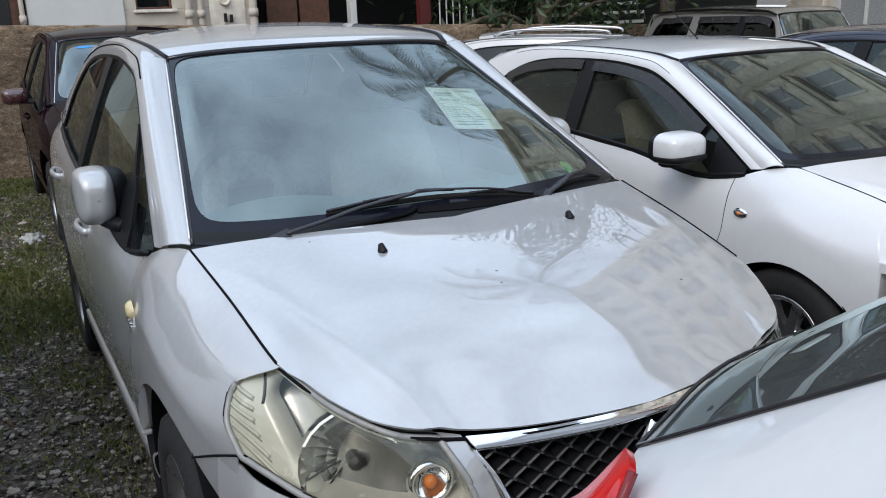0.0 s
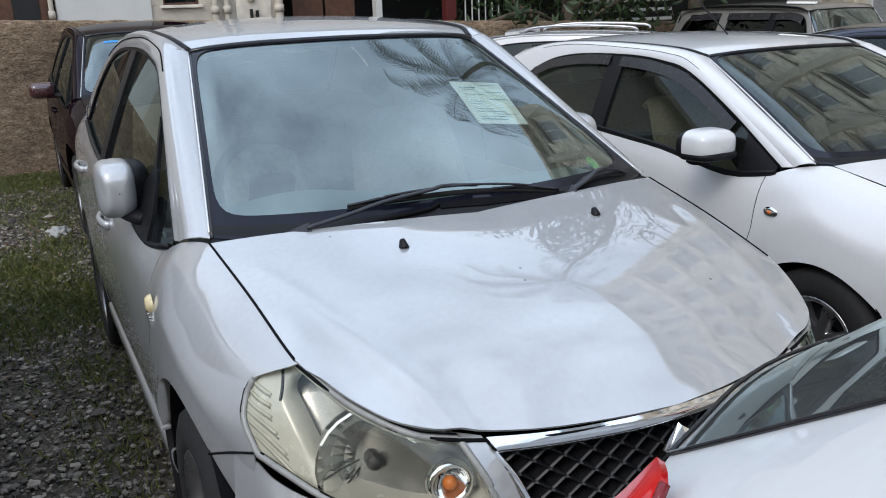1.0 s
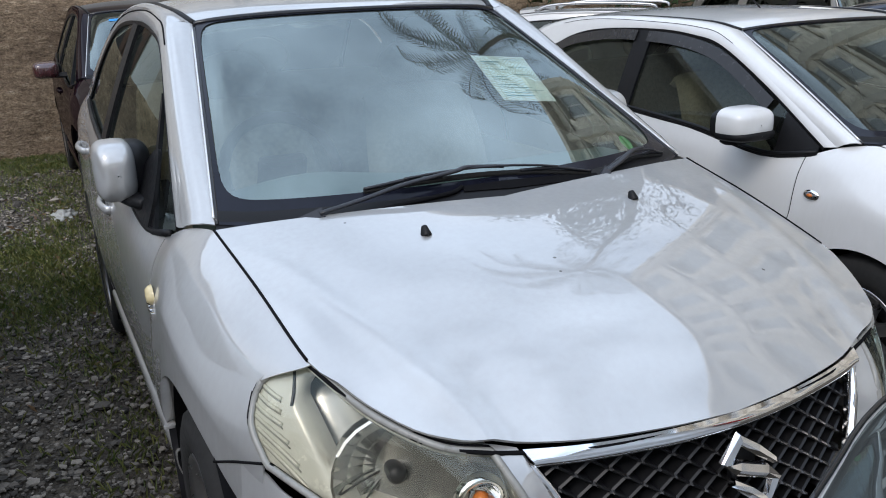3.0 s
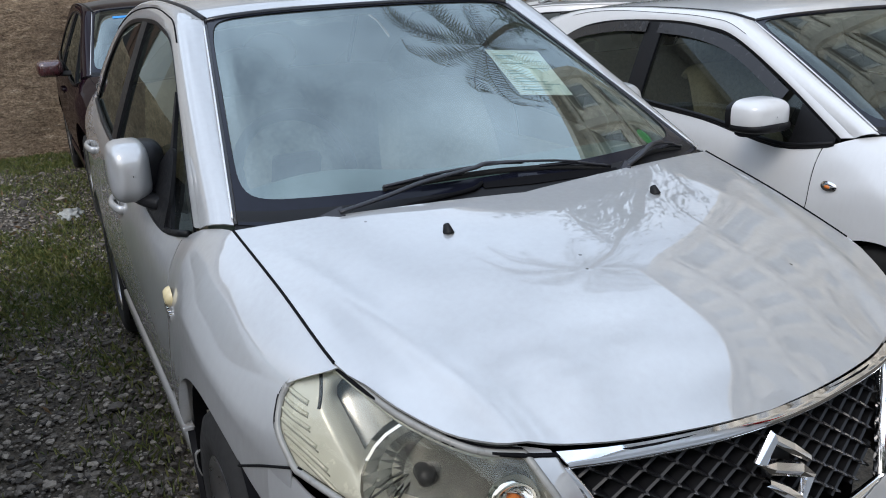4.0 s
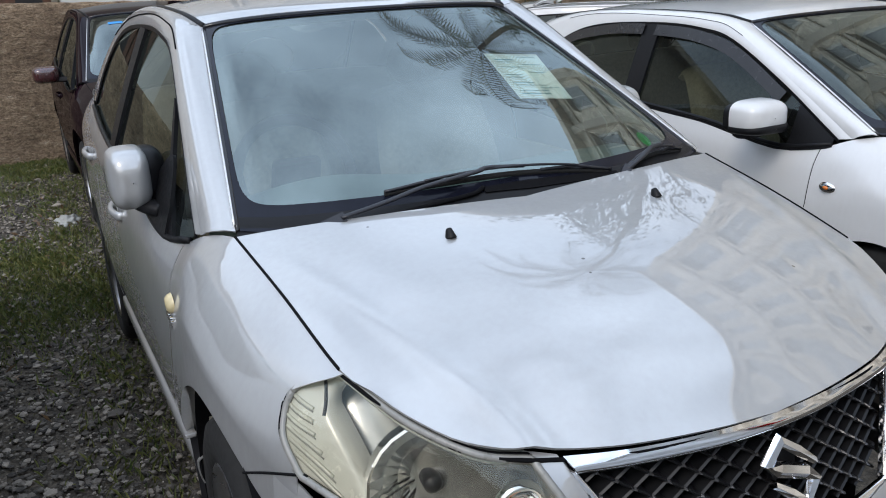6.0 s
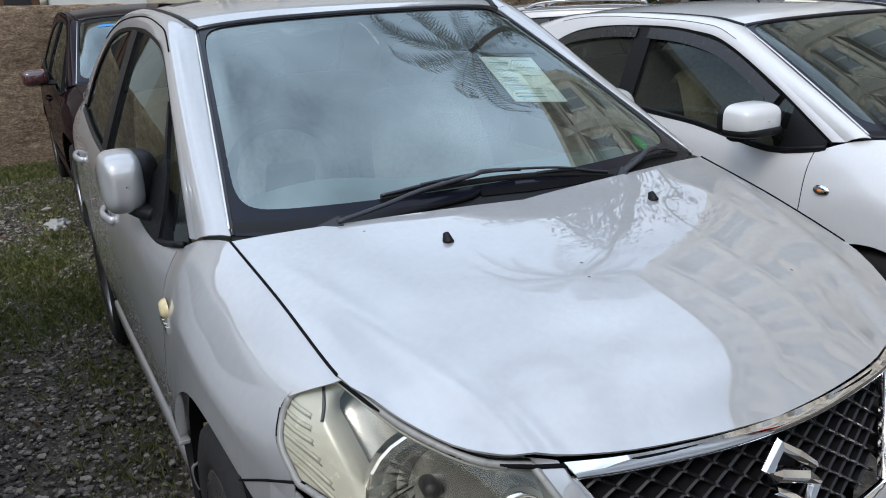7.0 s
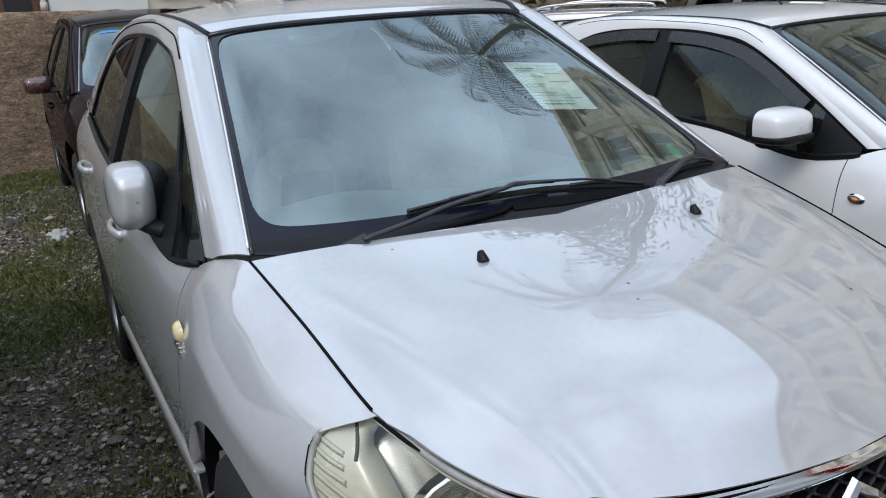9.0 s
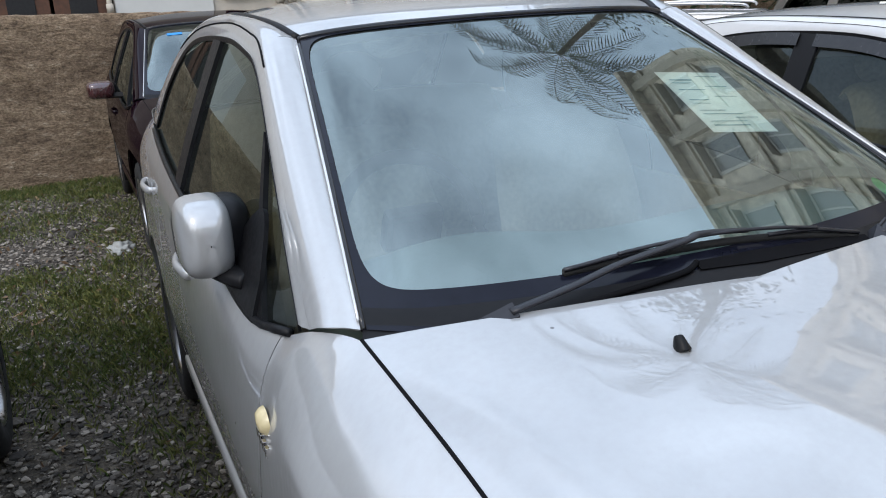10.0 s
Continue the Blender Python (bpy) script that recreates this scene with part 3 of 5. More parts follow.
    fi = [i for i, p in enumerate(he) if p[0] < he[2][0] + 1e-6][0] * 8
    front, flank = edge[fi:][::-1], edge[:fi + 1]
    front = resample(front, NC + 1)
    nL = 40
    midl = cr(P["hood_mid"], nL)
    flank = np.array([np.interp(np.linspace(0, 1, nL + 1), np.linspace(0, 1, len(flank)), flank[:, i]) for i in range(3)]).T
    rows = []
    crease = P.get("crease", 0.0065)
    for j in range(nL + 1):
        t = j / nL
        row = []
        for i in range(NC + 1):
            r = i / NC
            # Coons patch
            lv = (1 - r) * midl[j] + r * flank[j]
            lh = (1 - t) * back[i] + t * front[i]
            bl = (1 - r) * (1 - t) * midl[0] + r * (1 - t) * flank[0] + (1 - r) * t * midl[-1] + r * t * flank[-1]
            p = lv + lh - bl
            p[2] += 0.011 * (r * (1 - r)) * 4 + crease * math.exp(-((r - 1.045 + 0.58 * t) / 0.055) ** 2) * min(1, max(0.0, 1.6 * (t - 0.12)))
            row.append(p)
        rows.append(row)
    g = np.array(rows)
    whole = np.concatenate([g[:, :0:-1] * np.array((-1, 1, 1)), g], axis=1)
    hood = mesh_ob("hood", whole.reshape(-1, 3), grid_faces(nL + 1, 2 * NC + 1), paint_mat, car, "", True, 0.006)
    for s in (-1, 1):
        tube("hood_gap", [(s * (p[0] + 0.002), p[1], p[2] + 0.0025) for p in flank[::4]], 0.0036 if P["gap_r"] > 0.002 else 0.0022, M_DARKIN_SHADE, hood, 40, 6)
        tube("hood_gap", [(s * p[0], p[1] - 0.001, p[2] - 0.0075) for p in front[::2]], 0.0042 if P["gap_r"] > 0.002 else 0.003, M_DARKIN_SHADE, hood, 60, 6)
    # windscreen with its black border, roof, rear glass
    wb, wt = full(P["ws_bot"]), full(P["ws_top"])
    nb = 40
    lo, up = cr(wb, nb), cr(wt, nb)

    def on_ws(u, v, lift=0.0):
        """A place on the windscreen: u across from 0 to 1, v up."""
        f = min(max(u, 0), 1) * nb
        i = min(int(f), nb - 1)
        a = lo[i] + (lo[i + 1] - lo[i]) * (f - i)
        b = up[i] + (up[i + 1] - up[i]) * (f - i)
        p = a + (b - a) * v
        bulge = 0.016 * 4 * v * (1 - v)
        return p + np.array((0, -0.45, 0.89)) * (lift + bulge * (1 - (2 * u - 1) ** 4 * 0.6))
    ws_v = [on_ws(i / nb, j / 24) for j in range(25) for i in range(nb + 1)]
    mesh_ob("windscreen", ws_v, grid_faces(25, nb + 1), glass_mat, car, "", True, 0.0)
    cw = []
    for i in range(2 * NC + 1):
        x, y, z = whole[0][i]
        u = i / (2 * NC)
        a, b = np.array((x, y + 0.004, z - 0.006)), on_ws(u, 0.02, 0.004)
        cw += [np.array((x, y - 0.03, z - 0.03)), a, a + (b - a) * 0.5 + np.array((0, 0, -0.006)), b, on_ws(u, 0.05, 0.003)]
    mesh_ob("cowl", cw, grid_faces(2 * NC + 1, 5), M_PLASTIC, car, "", True, 0.003)
    # black border: a rounded opening inside the pane's outline, sampled evenly along each side
    m4 = 160
    frit_out, frit_in = [], []
    for i in range(m4):
        side, f = divmod(i, m4 // 4)
        f = 2 * f / (m4 // 4) - 1
        a, b = ((f, -1), (1, f), (-f, 1), (-1, -f))[side]
        k = (abs(a) ** 9 + abs(b) ** 9) ** (-1 / 9)
        frit_out.append(on_ws(0.5 + 0.5 * a, 0.5 + 0.5 * b, 0.0015))
        frit_in.append(on_ws(0.5 + 0.472 * a * k, 0.536 + (0.449 if b > 0 else 0.447) * b * k, 0.0015))
    frit = [fo + (fi - fo) * k / 4 + np.array((0, -0.45, 0.89)) * 0.002 for k in range(5) for fo, fi in zip(frit_out, frit_in)]
    mesh_ob("black_border", frit, grid_faces(5, m4, 0, True), M_FROST, car, "", True, 0.0)
    for u in (0.0, 1.0):
        tube("pillar_trim", [tuple(on_ws(u, v, 0.006) + np.array(((2 * u - 1) * 0.007, 0, 0))) for v in np.linspace(0.02, 0.985, 9)], 0.0032, M_BRIGHT, car, 24, 6)
    tube("windscreen_seal", [tuple(on_ws(0, v, 0.002)) for v in np.linspace(0, 1, 9)], 0.0055, M_GLOSSBLACK, car, 24, 8)
    tube("windscreen_seal", [tuple(on_ws(1, v, 0.002)) for v in np.linspace(0, 1, 9)], 0.0055, M_GLOSSBLACK, car, 24, 8)
    tube("windscreen_seal", [tuple(on_ws(u, 1, 0.002)) for u in np.linspace(0, 1, 13)], 0.009, M_GLOSSBLACK, car, 40, 8)
    rm = P["roof_mid"]
    re = P["roof_edge"]
    rr = []
    n = 20
    ed, md = cr(re, n), cr([(0, *p) for p in rm], n)
    topc = cr(P["ws_top"], 16)
    for j in range(n + 1):
        row = []
        for i in range(17):
            r = i / 16
            x = ed[j][0] * r
            y = md[j][1] + (ed[j][1] - md[j][1]) * r * r
            z = md[j][2] + (ed[j][2] - md[j][2]) * (0.55 * r * r + 0.45 * r ** 4)
            if j == 0:
                x, y, z = topc[i]
            row.append((x, y, z))
        rr.append(row)
    g = np.array(rr)
    whole = np.concatenate([g[:, :0:-1] * np.array((-1, 1, 1)), g], axis=1)
    mesh_ob("roof", whole.reshape(-1, 3), grid_faces(n + 1, 33), paint_mat, car, "", True, 0.005)
    mesh_ob("headlining", (whole * np.array((0.97, 1, 1)) - np.array((0, 0, 0.03))).reshape(-1, 3), grid_faces(n + 1, 33), M_SEAT, car, "", True, 0.005)
    top = [tuple(p) for p in whole[-1][::4]]
    rb = full(P["rg_bot"])
    lo2, up2 = cr(rb, 24), cr(top, 24)
    rv = [lo2[i] + (up2[i] - lo2[i]) * j / 12 + np.array((0, 0.4, 0.9)) * 0.03 * 4 * (j / 12) * (1 - j / 12) * (1 - ((i - 12) / 12) ** 4) for j in range(13) for i in range(25)]
    mesh_ob("rear_window", rv, [f[::-1] for f in grid_faces(13, 25)], P.get("rear_glass", side_glass), car, "", True, 0.0)
    for u in (0, 24):
        tube("rear_window_seal", [tuple(rv[j * 25 + u] + np.array((0, 0.003, 0.003))) for j in range(0, 13, 2)], P.get("rear_seal", 0.012), M_GLOSSBLACK, car, 16, 8)
    tube("rear_window_seal", [tuple(rv[i] + np.array((0, 0.003, 0.003))) for i in range(0, 25, 2)], P.get("rear_seal", 0.012), M_GLOSSBLACK, car, 30, 8)
    # boot lid or tailgate, and rear bumper
    tl = P["tail"]
    zt = P["tail_top"]
    rg = P["rg_bot"]
    rows = [full([tuple(np.array(p)) for p in cr(rg, 4)])]
    tl3 = cr([(x, y, 0) for x, y in tl], 4)
    rg3 = cr(rg, 4)
    rows.append(full([tuple(rg3[i] + (np.array((tl3[i][0], tl3[i][1] - 0.05, zt)) - rg3[i]) * 0.55 + np.array((0, 0, 0.01))) for i in range(5)]))
    rows.append(full([(x, y - 0.02, zt) for x, y, _ in tl3]))
    rows.append(full([(x, y + 0.005, zt - 0.07) for x, y, _ in tl3]))
    rows.append(full([(x, y + 0.0, zt - 0.22) for x, y, _ in tl3]))
    rows.append(full([(x, y + 0.01, 0.62) for x, y, _ in tl3]))
    patch("boot_lid", rows, 32, 20, paint_mat, car)
    bq = [(x * 1.02, y + 0.03) for x, y in tl] + [(tab(P["rear"] - 0.25, P["plan"]), P["rear"] - 0.25)]
    rows = [full([(x, y - 0.02, 0.635) for x, y in bq]), full([(x, y + 0.03, 0.58) for x, y in bq]), full([(x, y + 0.035, 0.42) for x, y in bq]), full([(x * 0.98, y + 0.01, 0.27) for x, y in bq]), full([(x * 0.95, y - 0.06, 0.22) for x, y in bq])]
    patch("rear_bumper", rows, 40, 14, paint_mat, car)
    # inside
    if interior:
        dash = [[(-0.66, 1.15, 0.97), (-0.3, 1.08, 0.965), (0, 1.06, 0.965), (0.3, 1.08, 0.965), (0.66, 1.15, 0.97)],
                [(-0.68, 1.40, 0.985), (-0.36, 1.38, 1.005), (0, 1.38, 0.985), (0.36, 1.38, 0.985), (0.68, 1.40, 0.985)],
                [(-0.69, 1.58, 0.93), (-0.36, 1.56, 0.98), (0, 1.56, 0.93), (0.36, 1.58, 0.93), (0.69, 1.58, 0.93)],
                [(-0.69, 1.60, 0.60), (-0.36, 1.58, 0.6), (0, 1.58, 0.6), (0.36, 1.60, 0.6), (0.69, 1.60, 0.6)]]
        dy, dz = P["ws_bot"][0][1] - 1.0, P["ws_bot"][0][2] - 0.99
        patch("dashboard", [[(x, y + dy, z + dz) for x, y, z in r] for r in dash], 24, 16, P.get("dash", M_DASH), car, "", 0.01)
        cyy, czz = 1.78 + dy, 0.98 + dz
        ring = [(-0.36 + 0.185 * math.cos(a), cyy + 0.185 * math.sin(a) * 0.42, czz + 0.185 * math.sin(a) * 0.9) for a in np.linspace(0, 2 * math.pi, 25)]
        sw = tube("steering_wheel", ring, 0.019, M_RUBBER, car, 60, 10)
        bm = bmesh.new()
        tilt = Matrix.Translation((-0.36, cyy, czz)) @ Matrix.Rotation(radians(25), 4, "X")
        box_bm(bm, (0, 0, 0), (0.16, 0.05, 0.12), tilt)
        bm.verts.ensure_lookup_table()
        part("wheel_hub", bm, M_RUBBER, sw, "", False, 0.02)
        for x in (-0.36, 0.36):
            seat(car, x, 2.12 + dy, 0.52 + dz, P.get("seats", M_SEAT))
        seat(car, 0.0, 3.05 + dy, 0.52 + dz, P.get("seats", M_SEAT), 1.25, "rear_seat")
    car.matrix_world = pose(at[0], at[1], at[2], 0, 0, turn)
    tagged(car, label, "car")
    return car, on_ws

# ---- ground, wall, buildings ----
def ground_z(x, y):
    """The yard falls gently to the east."""
    return -0.036 * max(0.0, x - 1.2) if x < 14 else -0.46


def ground_mat():
    m, t, b = node_mat("gravel_earth")
    big, mid, fine = noise_tex(t, 0.9, 5), noise_tex(t, 9.0, 6, 0.65), noise_tex(t, 70.0, 4, 0.6)
    r1 = ramp(t, mid.outputs["Fac"], [(0.25, (0.022, 0.018, 0.014)), (0.5, (0.096, 0.080, 0.062)), (0.75, (0.22, 0.186, 0.147))])
    r2 = ramp(t, fine.outputs["Fac"], [(0.3, (0.4, 0.4, 0.4)), (0.7, (1.25, 1.22, 1.15))])
    mx = t.nodes.new("ShaderNodeMix")
    mx.data_type, mx.blend_type = "RGBA", "MULTIPLY"
    mx.inputs["Factor"].default_value = 1
    link(t, r1.outputs["Color"], mx.inputs["A"])
    link(t, r2.outputs["Color"], mx.inputs["B"])
    link(t, mx.outputs["Result"], b.inputs["Base Color"])
    b.inputs["Roughness"].default_value = 0.95
    bump(t, fine.outputs["Fac"], 0.9, 0.012, b)
    return m


M_GROUND = ground_mat()
gx = np.concatenate([[-600, -120, -30, -12, -6], np.arange(-3, 15.1, 0.5), [20, 40, 120, 600]])
gy = np.concatenate([[-600, -120, -30, -12], np.arange(-6, 12.1, 0.5), [16, 30, 120, 600]])
gv = []
for y in gy:
    for x in gx:
        n = 0.02 * noise.noise(Vector((x * 0.7, y * 0.7, 3.0))) if -3 < x < 15 and -6 < y < 12 else 0
        gv.append((x, y, ground_z(x, y) + n - 0.006))
ground = mesh_ob("ground", gv, grid_faces(len(gy), len(gx)), M_GROUND)
tagged(ground, "dark grey-brown gravel and earth yard", "ground", "", "structure")


def rubble_mat():
    m, t, b = node_mat("old_concrete")
    big, mid, fine = noise_tex(t, 1.3, 6, 0.6, stretch=(1, 1, 3.0)), noise_tex(t, 9.0, 7, 0.72, stretch=(1, 1, 2.2)), noise_tex(t, 42.0, 5, 0.6, stretch=(1, 1, 1.6))
    r1 = ramp(t, mid.outputs["Fac"], [(0.30, (0.09, 0.066, 0.045)), (0.44, (0.32, 0.245, 0.172)), (0.60, (0.48, 0.385, 0.28)), (0.70, (0.70, 0.63, 0.53))])
    r2 = ramp(t, big.outputs["Fac"], [(0.3, (0.55, 0.50, 0.47)), (0.65, (1.1, 1.05, 1.0))])
    mx = t.nodes.new("ShaderNodeMix")
    mx.data_type, mx.blend_type = "RGBA", "MULTIPLY"
    mx.inputs["Factor"].default_value = 1
    link(t, r1.outputs["Color"], mx.inputs["A"])
    link(t, r2.outputs["Color"], mx.inputs["B"])
    link(t, mx.outputs["Result"], b.inputs["Base Color"])
    b.inputs["Roughness"].default_value = 0.95
    r3 = ramp(t, fine.outputs["Fac"], [(0.35, (0.55, 0.53, 0.50)), (0.62, (1.15, 1.12, 1.08))])
    mx2 = t.nodes.new("ShaderNodeMix")
    mx2.data_type, mx2.blend_type = "RGBA", "MULTIPLY"
    mx2.inputs["Factor"].default_value = 1
    link(t, mx.outputs["Result"], mx2.inputs["A"])
    link(t, r3.outputs["Color"], mx2.inputs["B"])
    link(t, mx2.outputs["Result"], b.inputs["Base Color"])
    add = t.nodes.new("ShaderNodeMath")
    link(t, mid.outputs["Fac"], add.inputs[0])
    link(t, fine.outputs["Fac"], add.inputs[1])
    bump(t, add.outputs[0], 1.0, 0.03, b)
    return m


M_RUBBLE = rubble_mat()
M_CREAM = plain("cream_wall_paint", (0.55, 0.50, 0.42), 0.85, 0, 0.10, 6, 0.6)
M_PALE = plain("pale_panel", (0.66, 0.66, 0.63), 0.6, 0, 0.05, 4)
M_WOOD = plain("dark_wood", (0.10, 0.045, 0.025), 0.6, 0, 0.35, 14, 0.6)
M_PANE_ROOM_SHADE = plain("dark_pane_room_shade", (0.012, 0.012, 0.013), 0.7)
M_STAIN = plain("stained_cream", (0.74, 0.68, 0.58), 0.9, 0, 0.3, 3.5, 0.8)

# boundary wall: uneven rough face, ragged top edge that falls to the east
def wall_y(x):
    return 8.75 + 0.10 * (x + 1.3)


def wall_top(x):
    return 1.545 - 0.036 * max(-3.0, x + 0.5) + 0.012 * noise.noise(Vector((x * 6, 0, 0)))


wv = []
wx = np.arange(-14, 12.3, 0.10)
nz = 22
for x in wx:
    zt = wall_top(x)
    for k in range(nz + 1):
        z = -0.6 + (zt + 0.6) * k / nz
        wv.append((x, wall_y(x) - 0.03 * noise.noise(Vector((x * 2.2, 1, z * 2.2))) - 0.018 * noise.noise(Vector((x * 9, 5, z * 9))), z))
    wv.append((x, wall_y(x) + 0.06, zt + 0.012))
    wv.append((x, wall_y(x) + 0.22, zt))
    wv.append((x, wall_y(x) + 0.22, -0.6))
wall = mesh_ob("wall_north", wv, grid_faces(len(wx), nz + 4), M_RUBBLE)
tagged(wall, "weathered brown rubble and cement boundary wall", "wall", "", "structure")


def slab(name, x0, x1, y0, y1, z0, z1, mat, parent=None, label="", bevel=0.006):
    return box(name, ((x0 + x1) / 2, (y0 + y1) / 2, (z0 + z1) / 2), (x1 - x0, y1 - y0, z1 - z0), mat, parent, label, bevel)


# house behind the wall: its front stands at y = BY
BY = 10.9
house = new("house", None)
tagged(house, "cream-painted house with dark openings behind the boundary wall", "house")
slab("wall", -14, -2.4, BY, BY + 0.25, -0.6, 6.5, M_CREAM, house)
slab("wall", -2.4, 2.50, BY, BY + 0.25, 2.6, 6.5, M_CREAM, house)
slab("wall", 2.50, 15.0, BY, BY + 0.25, 2.9, 6.5, M_CREAM, house)
slab("wall_panel", -0.40, 0.74, BY - 0.03, BY + 0.25, -0.6, 2.6, M_PALE, house, "pale smooth panel")
slab("wall", 0.74, 2.50, BY, BY + 0.25, -0.6, 1.70, M_CREAM, house)
slab("wall", 0.74, 0.90, BY, BY + 0.25, 1.70, 2.6, M_CREAM, house)
slab("wall", 1.37, 2.50, BY, BY + 0.25, 1.70, 2.6, M_CREAM, house)
slab("wall", -14, 15.0, BY + 2.2, BY + 2.4, -0.6, 6.5, M_PANE_ROOM_SHADE, house, "inner wall coloured near black for the shaded rooms")
slab("roof", -14.3, 15.3, BY - 0.4, BY + 2.6, 6.5, 6.7, M_CREAM, house)
slab("floor_slab", -14, 15.0, BY + 0.25, BY + 2.2, 2.75, 2.9, M_PANE_ROOM_SHADE, house)
win = slab("window", 0.90, 1.37, BY + 0.10, BY + 0.14, 1.70, 2.6, M_DARKGLASS, house, "small dark window")
for x0, x1, z0, z1 in ((0.90, 0.93, 1.70, 2.6), (1.34, 1.37, 1.70, 2.6), (0.93, 1.34, 1.70, 1.73)):
    slab("window_frame", x0, x1, BY + 0.06, BY + 0.13, z0, z1, M_WOOD, win)
slab("window_sill", 0.86, 1.41, BY - 0.05, BY + 0.02, 1.66, 1.70, M_STAIN, win, "stained sill")
# brown doors with dark panes
for x0 in (-2.38, -1.72, -1.06):
    door = slab("door", x0, x0 + 0.62, BY + 0.05, BY + 0.10, -0.6, 2.6, M_WOOD, house, "brown wooden door leaf")
    slab("door_pane", x0 + 0.17, x0 + 0.47, BY + 0.035, BY + 0.05, 0.4, 2.3, M_PANE_ROOM_SHADE, door)
slab("shutter", -3.2, -2.42, BY - 0.03, BY + 0.0, 0.2, 2.6, M_PALE, house, "white slatted shutter")


def pipe(x, r, z0=-0.6, z1=6.4, mat=None, y=None):
    p = lathe("drain_pipe", [(r, z0), (r, z1)], mat or M_CREAM, house, 14, Matrix.Translation((x, (y or BY - r - 0.015), 0)) @ Matrix.Rotation(radians(-90), 4, "Y"), "vertical drain pipe")
    for z in (1.62, 3.2):
        lathe("pipe_joint", [(r + 0.001, z - 0.05), (r + 0.012, z - 0.05), (r + 0.012, z + 0.05), (r + 0.001, z + 0.05)], mat or M_CREAM, p, 14, Matrix.Translation((x, (y or BY - r - 0.015), 0)) @ Matrix.Rotation(radians(-90), 4, "Y"))


pipe(-0.46, 0.030)
pipe(1.56, 0.045)
pipe(1.72, 0.04)
pipe(2.44, 0.055)
# a panel with a round vent
slab("wall_panel", 1.85, 2.34, BY - 0.02, BY - 0.004, 1.2, 2.5, M_STAIN, house, "raised cream panel with rust stains")
lathe("round_vent", [(0.0, -0.01), (0.045, -0.01), (0.05, 0.03), (0.075, 0.035), (0.085, 0.0)], M_STAIN, house, 24, Matrix.Translation((2.06, BY - 0.03, 1.80)) @ Matrix.Rotation(radians(-90), 4, "Z"), "round vent in the wall")
slab("bracket", 2.03, 2.06, BY - 0.10, BY - 0.03, 1.50, 1.62, M_RUBBER, house)
slab("bracket", 2.11, 2.14, BY - 0.10, BY - 0.03, 1.50, 1.60, M_RUBBER, house)
# dark porch: brown shutters, a pale post and a red post
for x0 in (2.75, 3.25):
    sh = slab("porch_shutter", x0, x0 + 0.46, BY + 0.3, BY + 0.34, -0.6, 2.9, M_WOOD, house, "dark brown shutter")
slab("porch_post", 3.95, 4.05, BY + 0.05, BY + 0.2, -0.6, 2.9, M_PALE, house, "pale post with dark joints")
slab("porch_post", 5.12, 5.30, BY + 0.05, BY + 0.2, -0.6, 2.9, plain("dark_red_paint", (0.11, 0.018, 0.016), 0.6), house, "dark red post")
for k in range(7):
    z = 0.9 + 0.16 * k
    slab("gate_bar", 7.4, 9.6, BY - 0.02, BY + 0.02, z, z + 0.055, M_PALE, house, "pale bar of the gate")
for k in range(6):
    x = 5.42 + 0.12 * k
    slab("grille_bar", x, x + 0.02, BY - 0.01, BY + 0.01, 0.6, 2.9, M_PALE, house)

# tall building on the east side
EX = 13.5
tall = new("building", None)
tagged(tall, "cream apartment building with pilasters and blue-grey windows", "building")
M_BLUEGLASS = plain("blue_grey_pane", (0.32, 0.335, 0.34), 0.12)
TOP = 15.8
slab("wall", EX, EX + 0.3, -34, 11.0, -1, TOP, M_STAIN, tall)
slab("wall", EX + 0.3, EX + 9, 10.7, 11.0, -1, TOP, M_STAIN, tall)
slab("wall", EX + 0.3, EX + 9, -34, -33.7, -1, TOP, M_STAIN, tall)
slab("wall", EX + 8.7, EX + 9, -33.7, 10.7, -1, TOP, M_STAIN, tall)
slab("roof", EX - 0.5, EX + 9.2, -34.4, 11.3, TOP, TOP + 0.25, M_STAIN, tall)
for i in range(16):
    y = 9.2 - 2.7 * i
    slab("pilaster", EX - 0.30, EX, y + 1.0, y + 1.35, -1, TOP, M_CREAM, tall)
    for f in range(5):
        z = 0.9 + 3.0 * f
        w = slab("window", EX - 0.06, EX - 0.02, y - 0.55, y + 0.55, z, z + 1.45, M_BLUEGLASS, tall)
        slab("window_frame", EX - 0.10, EX - 0.01, y - 0.66, y - 0.55, z - 0.1, z + 1.55, M_PALE, w)
        slab("window_frame", EX - 0.10, EX - 0.01, y + 0.55, y + 0.66, z - 0.1, z + 1.55, M_PALE, w)
        slab("window_frame", EX - 0.10, EX - 0.01, y - 0.55, y + 0.55, z + 1.45, z + 1.55, M_PALE, w)
        slab("window_bar", EX - 0.09, EX - 0.055, y - 0.03, y + 0.03, z, z + 1.45, M_PALE, w)
        slab("sunshade", EX - 0.45, EX, y - 0.75, y + 0.75, z + 1.62, z + 1.70, M_CREAM, w)
for f in range(6):
    slab("ledge", EX - 0.14, EX, -34, 11, 0.1 + 3.0 * f, 0.25 + 3.0 * f, M_CREAM, tall)

# low building across the yard, to the south
south = new("building", None)
tagged(south, "low cream building with dark windows across the yard", "building")
slab("wall", -16, 12, -19.3, -19, -1, 8.0, M_STAIN, south)
slab("roof", -16.4, 12.4, -27, -18.6, 8.0, 8.25, M_STAIN, south)
for i in range(8):
    for z in (1.0, 4.5):
        w = slab("window", -14.2 + 3.3 * i, -12.8 + 3.3 * i, -19.0, -18.96, z, z + 1.5, M_BLUEGLASS, south)
